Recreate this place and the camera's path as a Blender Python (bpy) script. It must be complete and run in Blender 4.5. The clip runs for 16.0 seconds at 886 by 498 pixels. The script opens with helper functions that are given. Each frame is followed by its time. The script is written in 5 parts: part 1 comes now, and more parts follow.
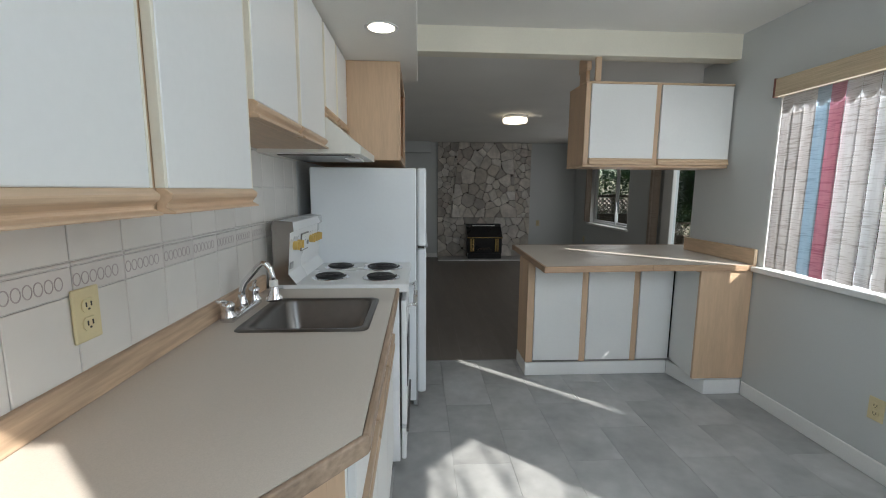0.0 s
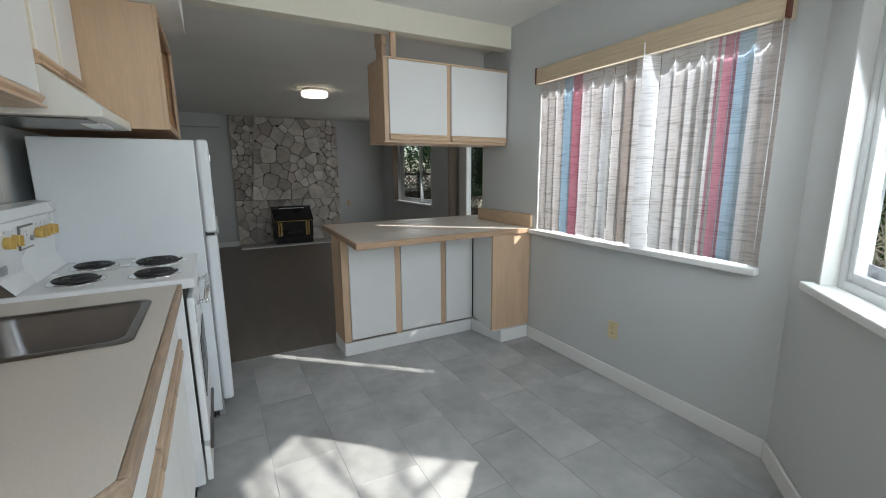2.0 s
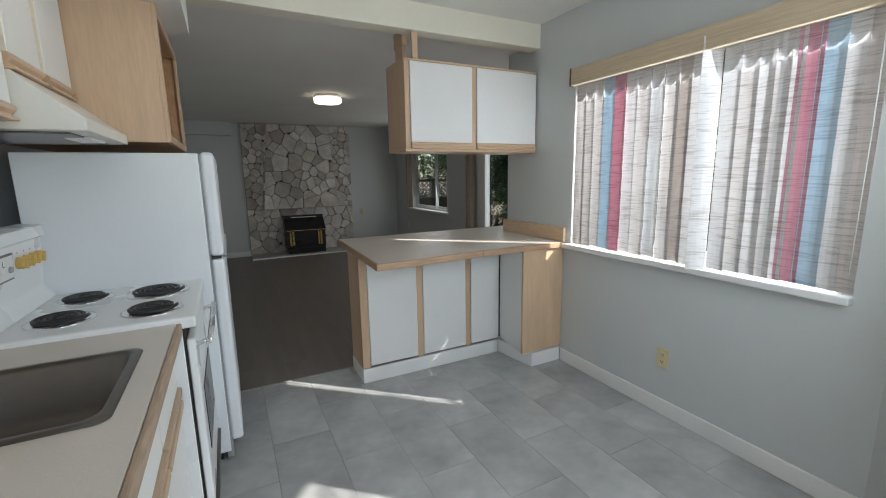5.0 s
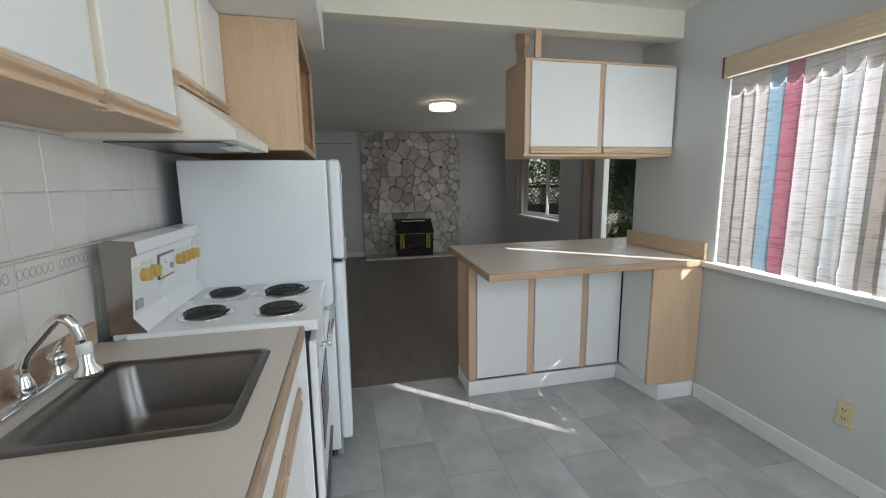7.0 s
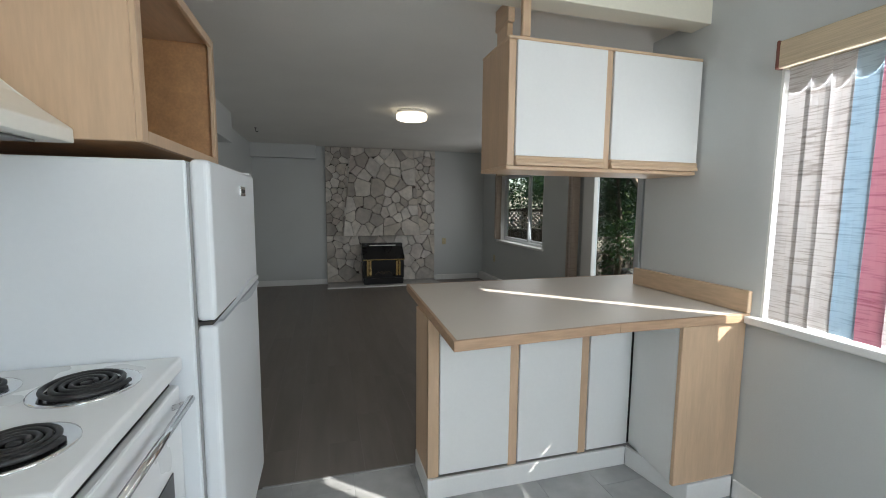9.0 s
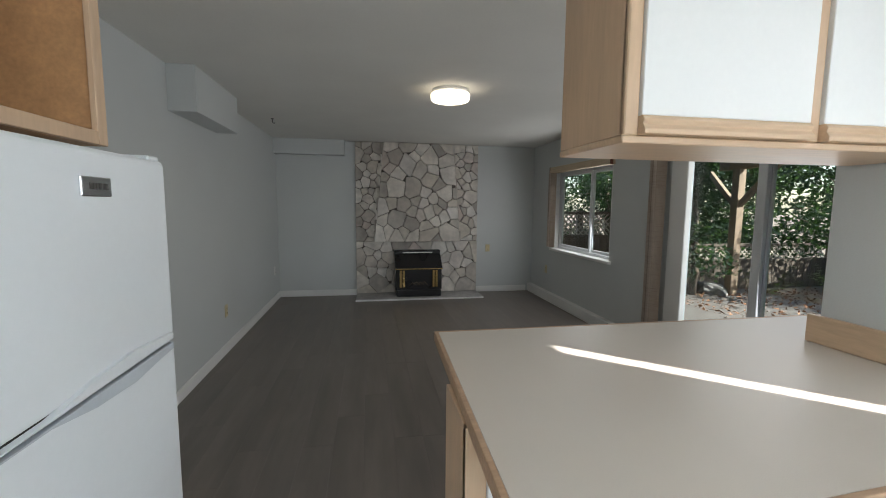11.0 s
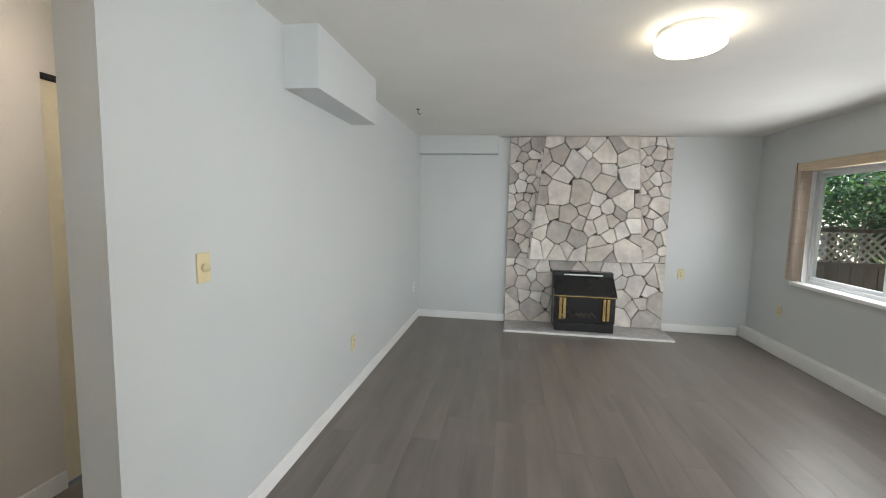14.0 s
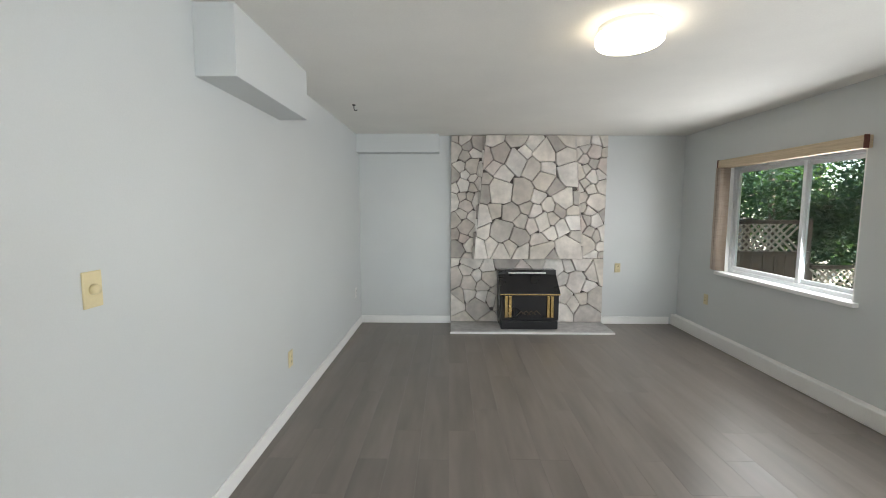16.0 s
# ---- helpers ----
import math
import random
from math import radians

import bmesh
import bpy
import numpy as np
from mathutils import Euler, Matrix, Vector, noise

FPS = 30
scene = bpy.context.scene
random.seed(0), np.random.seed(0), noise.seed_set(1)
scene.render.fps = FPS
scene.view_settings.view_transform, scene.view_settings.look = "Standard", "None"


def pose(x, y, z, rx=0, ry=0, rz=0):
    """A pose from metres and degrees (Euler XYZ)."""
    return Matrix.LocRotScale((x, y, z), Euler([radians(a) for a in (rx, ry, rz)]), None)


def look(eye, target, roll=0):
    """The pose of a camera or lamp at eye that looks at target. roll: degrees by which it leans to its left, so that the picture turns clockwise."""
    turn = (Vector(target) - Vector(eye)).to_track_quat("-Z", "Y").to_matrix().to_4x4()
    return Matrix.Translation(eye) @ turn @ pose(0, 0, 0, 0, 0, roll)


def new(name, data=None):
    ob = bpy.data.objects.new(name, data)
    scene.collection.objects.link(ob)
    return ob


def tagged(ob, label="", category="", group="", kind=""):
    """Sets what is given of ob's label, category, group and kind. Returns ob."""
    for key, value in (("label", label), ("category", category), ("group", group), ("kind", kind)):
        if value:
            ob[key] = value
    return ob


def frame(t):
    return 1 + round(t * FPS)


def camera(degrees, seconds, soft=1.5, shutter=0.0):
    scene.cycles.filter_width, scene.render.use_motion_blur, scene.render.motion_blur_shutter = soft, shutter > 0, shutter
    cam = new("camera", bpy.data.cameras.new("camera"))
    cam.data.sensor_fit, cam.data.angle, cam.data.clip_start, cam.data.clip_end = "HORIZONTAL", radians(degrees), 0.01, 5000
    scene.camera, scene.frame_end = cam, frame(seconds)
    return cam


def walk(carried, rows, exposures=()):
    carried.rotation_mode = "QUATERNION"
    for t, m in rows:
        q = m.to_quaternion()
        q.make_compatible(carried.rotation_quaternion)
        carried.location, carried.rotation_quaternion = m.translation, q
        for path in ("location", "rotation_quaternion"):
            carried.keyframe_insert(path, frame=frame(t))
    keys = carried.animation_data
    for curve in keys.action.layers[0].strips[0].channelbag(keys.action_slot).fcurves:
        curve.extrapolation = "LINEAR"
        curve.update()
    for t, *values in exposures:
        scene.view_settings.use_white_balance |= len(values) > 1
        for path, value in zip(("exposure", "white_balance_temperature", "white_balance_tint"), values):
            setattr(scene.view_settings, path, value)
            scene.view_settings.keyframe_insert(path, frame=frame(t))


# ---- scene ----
cam = camera(93.1, 16.0, soft=1.0)
PATH = [
    (0, (0.344, 0.529, 1.394), (0.458, 2.506, 1.116), 0.4),
    (0.5, (0.356, 0.549, 1.393), (0.654, 2.505, 1.104), 0.3),
    (1, (0.38, 0.573, 1.379), (0.902, 2.479, 1.07), 0.1),
    (1.5, (0.39, 0.588, 1.368), (1.133, 2.414, 1.03), -0.2),
    (2, (0.396, 0.589, 1.363), (1.329, 2.319, 0.996), -0.4),
    (2.5, (0.415, 0.593, 1.361), (1.507, 2.224, 0.973), -0.4),
    (3, (0.424, 0.649, 1.346), (1.648, 2.182, 0.956), -0.0),
    (3.5, (0.437, 0.76, 1.338), (1.736, 2.233, 0.96), 0.3),
    (4, (0.455, 0.868, 1.367), (1.753, 2.346, 1.006), 0.2),
    (4.5, (0.466, 0.899, 1.372), (1.634, 2.485, 1.023), -0.3),
    (5, (0.426, 0.875, 1.408), (1.319, 2.631, 1.06), -1.0),
    (5.2, (0.392, 0.88, 1.416), (1.17, 2.689, 1.067), -1.2),
    (7.3, (0.42, 1.085, 1.413), (0.858, 3.013, 1.109), -0.8),
    (7.5, (0.434, 1.143, 1.406), (0.908, 3.066, 1.123), -0.7),
    (8, (0.506, 1.296, 1.41), (1.048, 3.205, 1.165), -0.2),
    (8.2, (0.56, 1.363, 1.398), (1.113, 3.271, 1.167), 0.3),
    (10.3, (0.899, 2.292, 1.421), (1.353, 4.229, 1.219), 0.3),
    (10.5, (0.935, 2.354, 1.422), (1.355, 4.299, 1.221), 0.3),
    (11, (0.925, 2.604, 1.418), (1.271, 4.563, 1.208), 0.5),
    (11.5, (0.891, 2.827, 1.415), (1.195, 4.793, 1.212), 0.4),
    (12, (0.897, 3.049, 1.439), (1.118, 5.028, 1.248), 0.7),
    (12.5, (0.889, 3.254, 1.443), (1.06, 5.238, 1.255), 1.2),
    (13, (0.806, 3.469, 1.453), (0.948, 5.455, 1.265), 1.2),
    (13.5, (0.76, 3.629, 1.439), (0.712, 5.62, 1.258), 1.3),
    (14, (0.732, 3.774, 1.454), (0.431, 5.742, 1.259), 1.3),
    (14.5, (0.703, 3.843, 1.459), (0.28, 5.788, 1.264), 0.2),
    (15, (0.671, 3.877, 1.463), (0.267, 5.826, 1.27), -0.1),
    (15.5, (0.679, 3.902, 1.465), (0.413, 5.875, 1.271), 0.1),
    (16, (0.703, 3.928, 1.459), (0.675, 5.918, 1.268), 0.1),
]
EXPOSURES = [(0.0, 0.82), (2.5, 0.92), (5.2, 1.03), (7.5, 1.19), (10.3, 1.55), (11.0, 1.70), (11.5, 1.92), (12.0, 2.34), (12.5, 2.72), (13.0, 2.95), (14.0, 3.14), (15.0, 3.20), (16.0, 3.18)]
walk(cam, [(t, look(eye, target, roll)) for t, eye, target, roll in PATH], EXPOSURES)

# ---- world, sun, exposure ----
SUN_DIR = Vector((0.75, -0.66, 0.74)).normalized()
world = bpy.data.worlds.new("world")
scene.world = world
world.use_nodes = True
wn = world.node_tree
sky = wn.nodes.new("ShaderNodeTexSky")
sky.sky_type = "NISHITA"
sky.sun_disc = False
sky.sun_elevation = math.asin(SUN_DIR.z)
sky.sun_rotation = math.atan2(SUN_DIR.x, SUN_DIR.y)
wn.links.new(sky.outputs["Color"], wn.nodes["Background"].inputs["Color"])
wn.nodes["Background"].inputs["Strength"].default_value = 0.12

sun_data = bpy.data.lights.new("sun", "SUN")
sun_data.energy, sun_data.angle, sun_data.color = 4.5, radians(0.53), (1.0, 0.965, 0.91)
sun = new("sun", sun_data)
sun.matrix_world = look(SUN_DIR * 30, (0, 0, 0))


def portal(name, at, to, w, h, watts, colour=(0.97, 0.98, 1.0)):
    """Skylight that enters by a window's opening."""
    d = bpy.data.lights.new(name, "AREA")
    d.shape, d.size, d.size_y, d.energy, d.color = "RECTANGLE", w, h, watts, colour
    o = new(name, d)
    o.matrix_world = look(at, to)
    return o


portal("skylight_kitchen_window", (2.645, 2.34, 1.48), (1.5, 2.34, 1.2), 1.45, 1.05, 12, (0.87, 0.94, 1.0))
portal("skylight_bay_window", (2.095, 0.885, 1.5), (1.4, 1.66, 1.2), 0.9, 1.05, 11, (0.87, 0.94, 1.0))
portal("skylight_back_window", (0.77, 0.03, 1.7), (0.77, 1.0, 1.4), 0.85, 1.3, 5.6, (0.76, 0.88, 1.0))
portal("skylight_living_window", (3.655, 7.6, 1.38), (2.0, 7.5, 1.1), 1.3, 1.0, 3.2)
portal("skylight_patio_door", (3.62, 5.05, 1.1), (2.0, 5.5, 1.0), 1.6, 1.9, 5.0)

# ---- materials ----


def mat(name, colour, rough=0.5, metal=0.0, spec=0.5, noise_scale=40.0, vary=0.06, bump=0.0, bump_scale=None, big=0.05, big_scale=2.5,
        stretch=(1, 1, 1), rand=0.0, coat=0.0, space="Object", sheen_rough=0.1):
    m = bpy.data.materials.new(name)
    m.use_nodes = True
    n, l = m.node_tree.nodes, m.node_tree.links
    b = n["Principled BSDF"]
    b.inputs["Roughness"].default_value = rough
    b.inputs["Metallic"].default_value = metal
    b.inputs["Specular IOR Level"].default_value = spec
    b.inputs["Coat Weight"].default_value = coat
    tc, mp = n.new("ShaderNodeTexCoord"), n.new("ShaderNodeMapping")
    mp.inputs["Scale"].default_value = stretch
    if space == "World":
        geo = n.new("ShaderNodeNewGeometry")
        l.new(geo.outputs["Position"], mp.inputs["Vector"])
    else:
        info = n.new("ShaderNodeObjectInfo")
        off = n.new("ShaderNodeVectorMath")
        off.operation = "MULTIPLY_ADD"
        off.inputs[1].default_value = (1, 1, 1)
        sc = n.new("ShaderNodeMath")
        sc.operation = "MULTIPLY"
        sc.inputs[1].default_value = 37.0
        l.new(info.outputs["Random"], sc.inputs[0])
        l.new(tc.outputs["Object"], off.inputs[0])
        l.new(sc.outputs[0], off.inputs[2])
        l.new(off.outputs[0], mp.inputs["Vector"])
    fine, coarse = n.new("ShaderNodeTexNoise"), n.new("ShaderNodeTexNoise")
    fine.inputs["Scale"].default_value, fine.inputs["Detail"].default_value = noise_scale, 5
    coarse.inputs["Scale"].default_value, coarse.inputs["Detail"].default_value = big_scale, 3
    l.new(mp.outputs[0], fine.inputs["Vector"])
    l.new(mp.outputs[0], coarse.inputs["Vector"])

    def scaled(sock, amount):
        r = n.new("ShaderNodeMapRange")
        r.inputs["From Min"].default_value, r.inputs["From Max"].default_value = 0.25, 0.75
        r.inputs["To Min"].default_value, r.inputs["To Max"].default_value = 1 - amount, 1 + amount
        l.new(sock, r.inputs["Value"])
        return r.outputs["Result"]

    def times(a, c):
        k = n.new("ShaderNodeMath")
        k.operation = "MULTIPLY"
        l.new(a, k.inputs[0])
        l.new(c, k.inputs[1])
        return k.outputs[0]

    value = times(scaled(fine.outputs["Fac"], vary), scaled(coarse.outputs["Fac"], big))
    if rand:
        info2 = n.new("ShaderNodeObjectInfo")
        r = n.new("ShaderNodeMapRange")
        r.inputs["To Min"].default_value, r.inputs["To Max"].default_value = 1 - rand, 1 + rand
        l.new(info2.outputs["Random"], r.inputs["Value"])
        value = times(value, r.outputs["Result"])
    mul = n.new("ShaderNodeVectorMath")
    mul.operation = "SCALE"
    mul.inputs[0].default_value = colour
    l.new(value, mul.inputs["Scale"])
    l.new(mul.outputs[0], b.inputs["Base Color"])
    rr = scaled(coarse.outputs["Fac"], sheen_rough)
    rm = n.new("ShaderNodeMath")
    rm.operation = "MULTIPLY"
    rm.inputs[1].default_value = rough
    l.new(rr, rm.inputs[0])
    l.new(rm.outputs[0], b.inputs["Roughness"])
    if bump:
        bp, bt = n.new("ShaderNodeBump"), n.new("ShaderNodeTexNoise")
        bt.inputs["Scale"].default_value, bt.inputs["Detail"].default_value = bump_scale or noise_scale, 6
        l.new(mp.outputs[0], bt.inputs["Vector"])
        bp.inputs["Strength"].default_value, bp.inputs["Distance"].default_value = bump, 0.004
        l.new(bt.outputs["Fac"], bp.inputs["Height"])
        l.new(bp.outputs[0], b.inputs["Normal"])
    return m


def recolour(m, stops, source="rand"):
    """Mix the base colour over several tones, chosen per object."""
    n, l = m.node_tree.nodes, m.node_tree.links
    b = n["Principled BSDF"]
    old = b.inputs["Base Color"].links[0].from_socket
    info, ramp, mix = n.new("ShaderNodeObjectInfo"), n.new("ShaderNodeValToRGB"), n.new("ShaderNodeMix")
    ramp.color_ramp.interpolation = "LINEAR"
    els = ramp.color_ramp.elements
    while len(els) < len(stops):
        els.new(0.5)
    for i, c in enumerate(stops):
        els[i].position, els[i].color = i / (len(stops) - 1), (*c, 1)
    l.new(info.outputs["Random"], ramp.inputs["Fac"])
    mix.data_type, mix.blend_type = "RGBA", "MULTIPLY"
    mix.inputs["Factor"].default_value = 1.0
    l.new(old, mix.inputs["A"])
    l.new(ramp.outputs["Color"], mix.inputs["B"])
    l.new(mix.outputs["Result"], b.inputs["Base Color"])
    return m


WALL = mat("grey_wall_paint", (0.573, 0.593, 0.588), 0.48, noise_scale=160, vary=0.015, bump=0.10, bump_scale=180, big=0.03, big_scale=1.3, space="World")
HALLPAINT = mat("cream_wall_paint", (0.66, 0.615, 0.565), 0.6, noise_scale=160, vary=0.015, bump=0.10, bump_scale=180, big=0.03, space="World")
CEIL = mat("white_ceiling_paint", (0.765, 0.752, 0.71), 0.75, noise_scale=120, vary=0.02, bump=0.18, bump_scale=120, big=0.03, space="World")
BEAM = mat("cream_beam_paint", (0.80, 0.76, 0.64), 0.6, noise_scale=120, vary=0.02, bump=0.08, bump_scale=150, space="World")
TRIM = mat("white_trim_paint", (0.80, 0.80, 0.78), 0.4, noise_scale=90, vary=0.02, bump=0.04)
LAMINATE = mat("beige_laminate", (0.62, 0.565, 0.50), 0.38, noise_scale=420, vary=0.07, big=0.03, big_scale=3, bump=0.02)
WOOD = mat("maple_wood", (0.60, 0.42, 0.275), 0.42, noise_scale=16, vary=0.06, stretch=(6, 6, 0.7), big=0.08, bump=0.05, rand=0.05)
WOODY = mat("maple_wood_along", (0.60, 0.43, 0.285), 0.42, noise_scale=16, vary=0.10, stretch=(6, 0.7, 6), big=0.10, bump=0.06, rand=0.05)
WOODX = mat("maple_wood_across", (0.60, 0.43, 0.285), 0.42, noise_scale=16, vary=0.08, stretch=(0.7, 6, 6), big=0.08, bump=0.05, rand=0.05)
EDGE = mat("dark_worn_edge_wood", (0.36, 0.26, 0.185), 0.5, noise_scale=16, vary=0.25, stretch=(6, 0.7, 6), big=0.2, bump=0.15)
SPLASH = mat("oiled_strip_wood", (0.48, 0.345, 0.235), 0.45, noise_scale=12, vary=0.25, stretch=(6, 0.5, 6), big=0.15, bump=0.1)
EDGEX = mat("brown_edge_wood", (0.45, 0.295, 0.185), 0.45, noise_scale=16, vary=0.15, stretch=(0.7, 6, 6), big=0.12, bump=0.06)
# Inner faces of the fridge cabinet: darker and more orange than the maple.
INNER = mat("orange_brown_wood", (0.50, 0.28, 0.13), 0.45, noise_scale=14, vary=0.12, stretch=(6, 0.7, 6), big=0.15, bump=0.05)
PANELCHROME = mat("satin_chrome_end", (0.36, 0.34, 0.325), 0.2, metal=1.0, noise_scale=30, vary=0.04)
GRIP = mat("pale_grey_grip", (0.52, 0.56, 0.60), 0.35, noise_scale=60, vary=0.03)
MELA = mat("white_melamine", (0.79, 0.79, 0.77), 0.42, noise_scale=60, vary=0.012, big=0.02)
ENAMEL = mat("white_enamel", (0.80, 0.81, 0.81), 0.28, noise_scale=60, vary=0.01, big=0.015, coat=0.2)
FRIDGEW = mat("white_pebbled_steel", (0.77, 0.80, 0.82), 0.36, noise_scale=60, vary=0.01, big=0.02, bump=0.12, bump_scale=420)
TILE = mat("cream_glazed_tile", (0.72, 0.69, 0.645), 0.22, noise_scale=8, vary=0.03, big=0.02, rand=0.03)
GROUT = mat("tile_grout", (0.66, 0.64, 0.60), 0.8, noise_scale=90, vary=0.1)
BAND = mat("border_tile", (0.69, 0.655, 0.62), 0.25, noise_scale=10, vary=0.03, rand=0.03)
RING = mat("mauve_ring_print", (0.40, 0.35, 0.335), 0.3, noise_scale=80, vary=0.12)
FLOORT = mat("grey_stone_tile", (0.385, 0.39, 0.385), 0.40, noise_scale=14, vary=0.10, big=0.24, big_scale=3.0, rand=0.08, bump=0.03, sheen_rough=0.15)
FLOORG = mat("dark_floor_joint", (0.13, 0.13, 0.13), 0.8, noise_scale=60, vary=0.1)
PLANK = mat("grey_brown_plank", (0.178, 0.155, 0.138), 0.38, noise_scale=3.0, vary=0.08, stretch=(6, 0.8, 6), big=0.26, big_scale=1.0, rand=0.05, bump=0.05, sheen_rough=0.2)
STEEL = mat("brushed_steel", (0.21, 0.20, 0.19), 0.34, metal=1.0, noise_scale=30, vary=0.05, stretch=(1, 12, 1), big=0.08)
CHROME = mat("chrome", (0.78, 0.78, 0.79), 0.10, metal=1.0, noise_scale=50, vary=0.03)
BLACK = mat("black_enamel", (0.012, 0.012, 0.013), 0.28, noise_scale=60, vary=0.2)
COIL = mat("black_coil", (0.02, 0.02, 0.021), 0.45, noise_scale=60, vary=0.25)
# Near-black for dark parts and for strips that stand for shade in gaps.
DARK = mat("dark_parts_and_gap_shade", (0.02, 0.018, 0.016), 0.8, noise_scale=40, vary=0.2)
BRASS = mat("polished_brass", (0.72, 0.52, 0.22), 0.25, metal=1.0, noise_scale=40, vary=0.08)
KNOB = mat("yellowed_plastic", (0.62, 0.42, 0.12), 0.4, noise_scale=60, vary=0.08)
ALMOND = mat("almond_plastic", (0.66, 0.57, 0.34), 0.4, noise_scale=60, vary=0.03)
PLASTICW = mat("white_plastic", (0.78, 0.78, 0.76), 0.35, noise_scale=60, vary=0.02)
SLOT = mat("dark_slot", (0.05, 0.045, 0.04), 0.6)
GREYP = mat("grey_plastic", (0.33, 0.33, 0.33), 0.4, noise_scale=60, vary=0.05)
ALU = mat("white_aluminium", (0.74, 0.76, 0.78), 0.35, metal=0.25, noise_scale=60, vary=0.03)
MORTAR = mat("dark_mortar", (0.10, 0.088, 0.076), 0.95, noise_scale=60, vary=0.3, bump=0.5)
STONE = recolour(mat("flagstone", (0.66, 0.635, 0.60), 0.85, noise_scale=14, vary=0.16, big=0.24, big_scale=4, bump=0.5, bump_scale=26),
                 [(0.62, 0.57, 0.54), (1.04, 1.02, 0.98), (0.72, 0.69, 0.65), (1.08, 1.07, 1.05), (0.86, 0.82, 0.76), (0.56, 0.53, 0.51), (1.04, 1.04, 1.03), (0.76, 0.67, 0.64)])
HEARTH = mat("hearth_slate", (0.42, 0.41, 0.40), 0.5, noise_scale=14, vary=0.2, big=0.2, bump=0.15)
BARK = mat("bark", (0.10, 0.075, 0.055), 0.9, noise_scale=18, vary=0.4, stretch=(4, 4, 0.8), bump=0.8)
TWIG = mat("dry_twig", (0.66, 0.57, 0.40), 0.8, noise_scale=20, vary=0.3, big=0.3)
SOIL = mat("soil_and_gravel", (0.21, 0.165, 0.125), 0.95, noise_scale=30, vary=0.5, big=0.35, big_scale=0.9, bump=0.9, bump_scale=40, space="World")
GRAVEL = mat("grey_patio_gravel", (0.14, 0.13, 0.12), 0.9, noise_scale=60, vary=0.5, big=0.2, big_scale=1.5, bump=1.0, bump_scale=70, space="World")
LEAFLITTER = mat("red_brown_leaf", (0.36, 0.18, 0.10), 0.85, noise_scale=20, vary=0.3)
DECK = mat("weathered_deck_wood", (0.30, 0.215, 0.14), 0.75, noise_scale=14, vary=0.25, stretch=(1, 5, 5), big=0.2, bump=0.3)
POSTW = mat("weathered_post_wood", (0.27, 0.20, 0.14), 0.75, noise_scale=14, vary=0.25, stretch=(5, 5, 0.8), big=0.2, bump=0.3)
FENCE = mat("dark_fence_wood", (0.12, 0.095, 0.075), 0.85, noise_scale=14, vary=0.3, stretch=(5, 5, 0.8), big=0.25, bump=0.3, rand=0.15)
LATTICE = mat("pale_lattice_wood", (0.40, 0.36, 0.30), 0.8, noise_scale=14, vary=0.2)
SIDING = mat("house_siding", (0.50, 0.48, 0.44), 0.7, noise_scale=30, vary=0.05, space="World")
ROCK = mat("grey_garden_rock", (0.24, 0.23, 0.22), 0.9, noise_scale=10, vary=0.3, big=0.3, bump=0.8)


def leaf_mat(name, colour):
    m = mat(name, colour, 0.72, spec=0.25, noise_scale=3, vary=0.35, big=0.4, big_scale=0.8, space="World")
    n, l = m.node_tree.nodes, m.node_tree.links
    b = n["Principled BSDF"]
    tr, mx = n.new("ShaderNodeBsdfTranslucent"), n.new("ShaderNodeMixShader")
    tr.inputs["Color"].default_value = (colour[0] * 1.6, colour[1] * 1.5, colour[2] * 0.6, 1)
    mx.inputs["Fac"].default_value = 0.55
    l.new(b.outputs[0], mx.inputs[1])
    l.new(tr.outputs[0], mx.inputs[2])
    l.new(mx.outputs[0], n["Material Output"].inputs["Surface"])
    return m


LEAF = leaf_mat("dark_evergreen_leaf", (0.070, 0.140, 0.026))
LEAF3 = leaf_mat("deep_evergreen_leaf", (0.026, 0.056, 0.034))
LEAF2 = leaf_mat("light_green_leaf", (0.12, 0.20, 0.045))


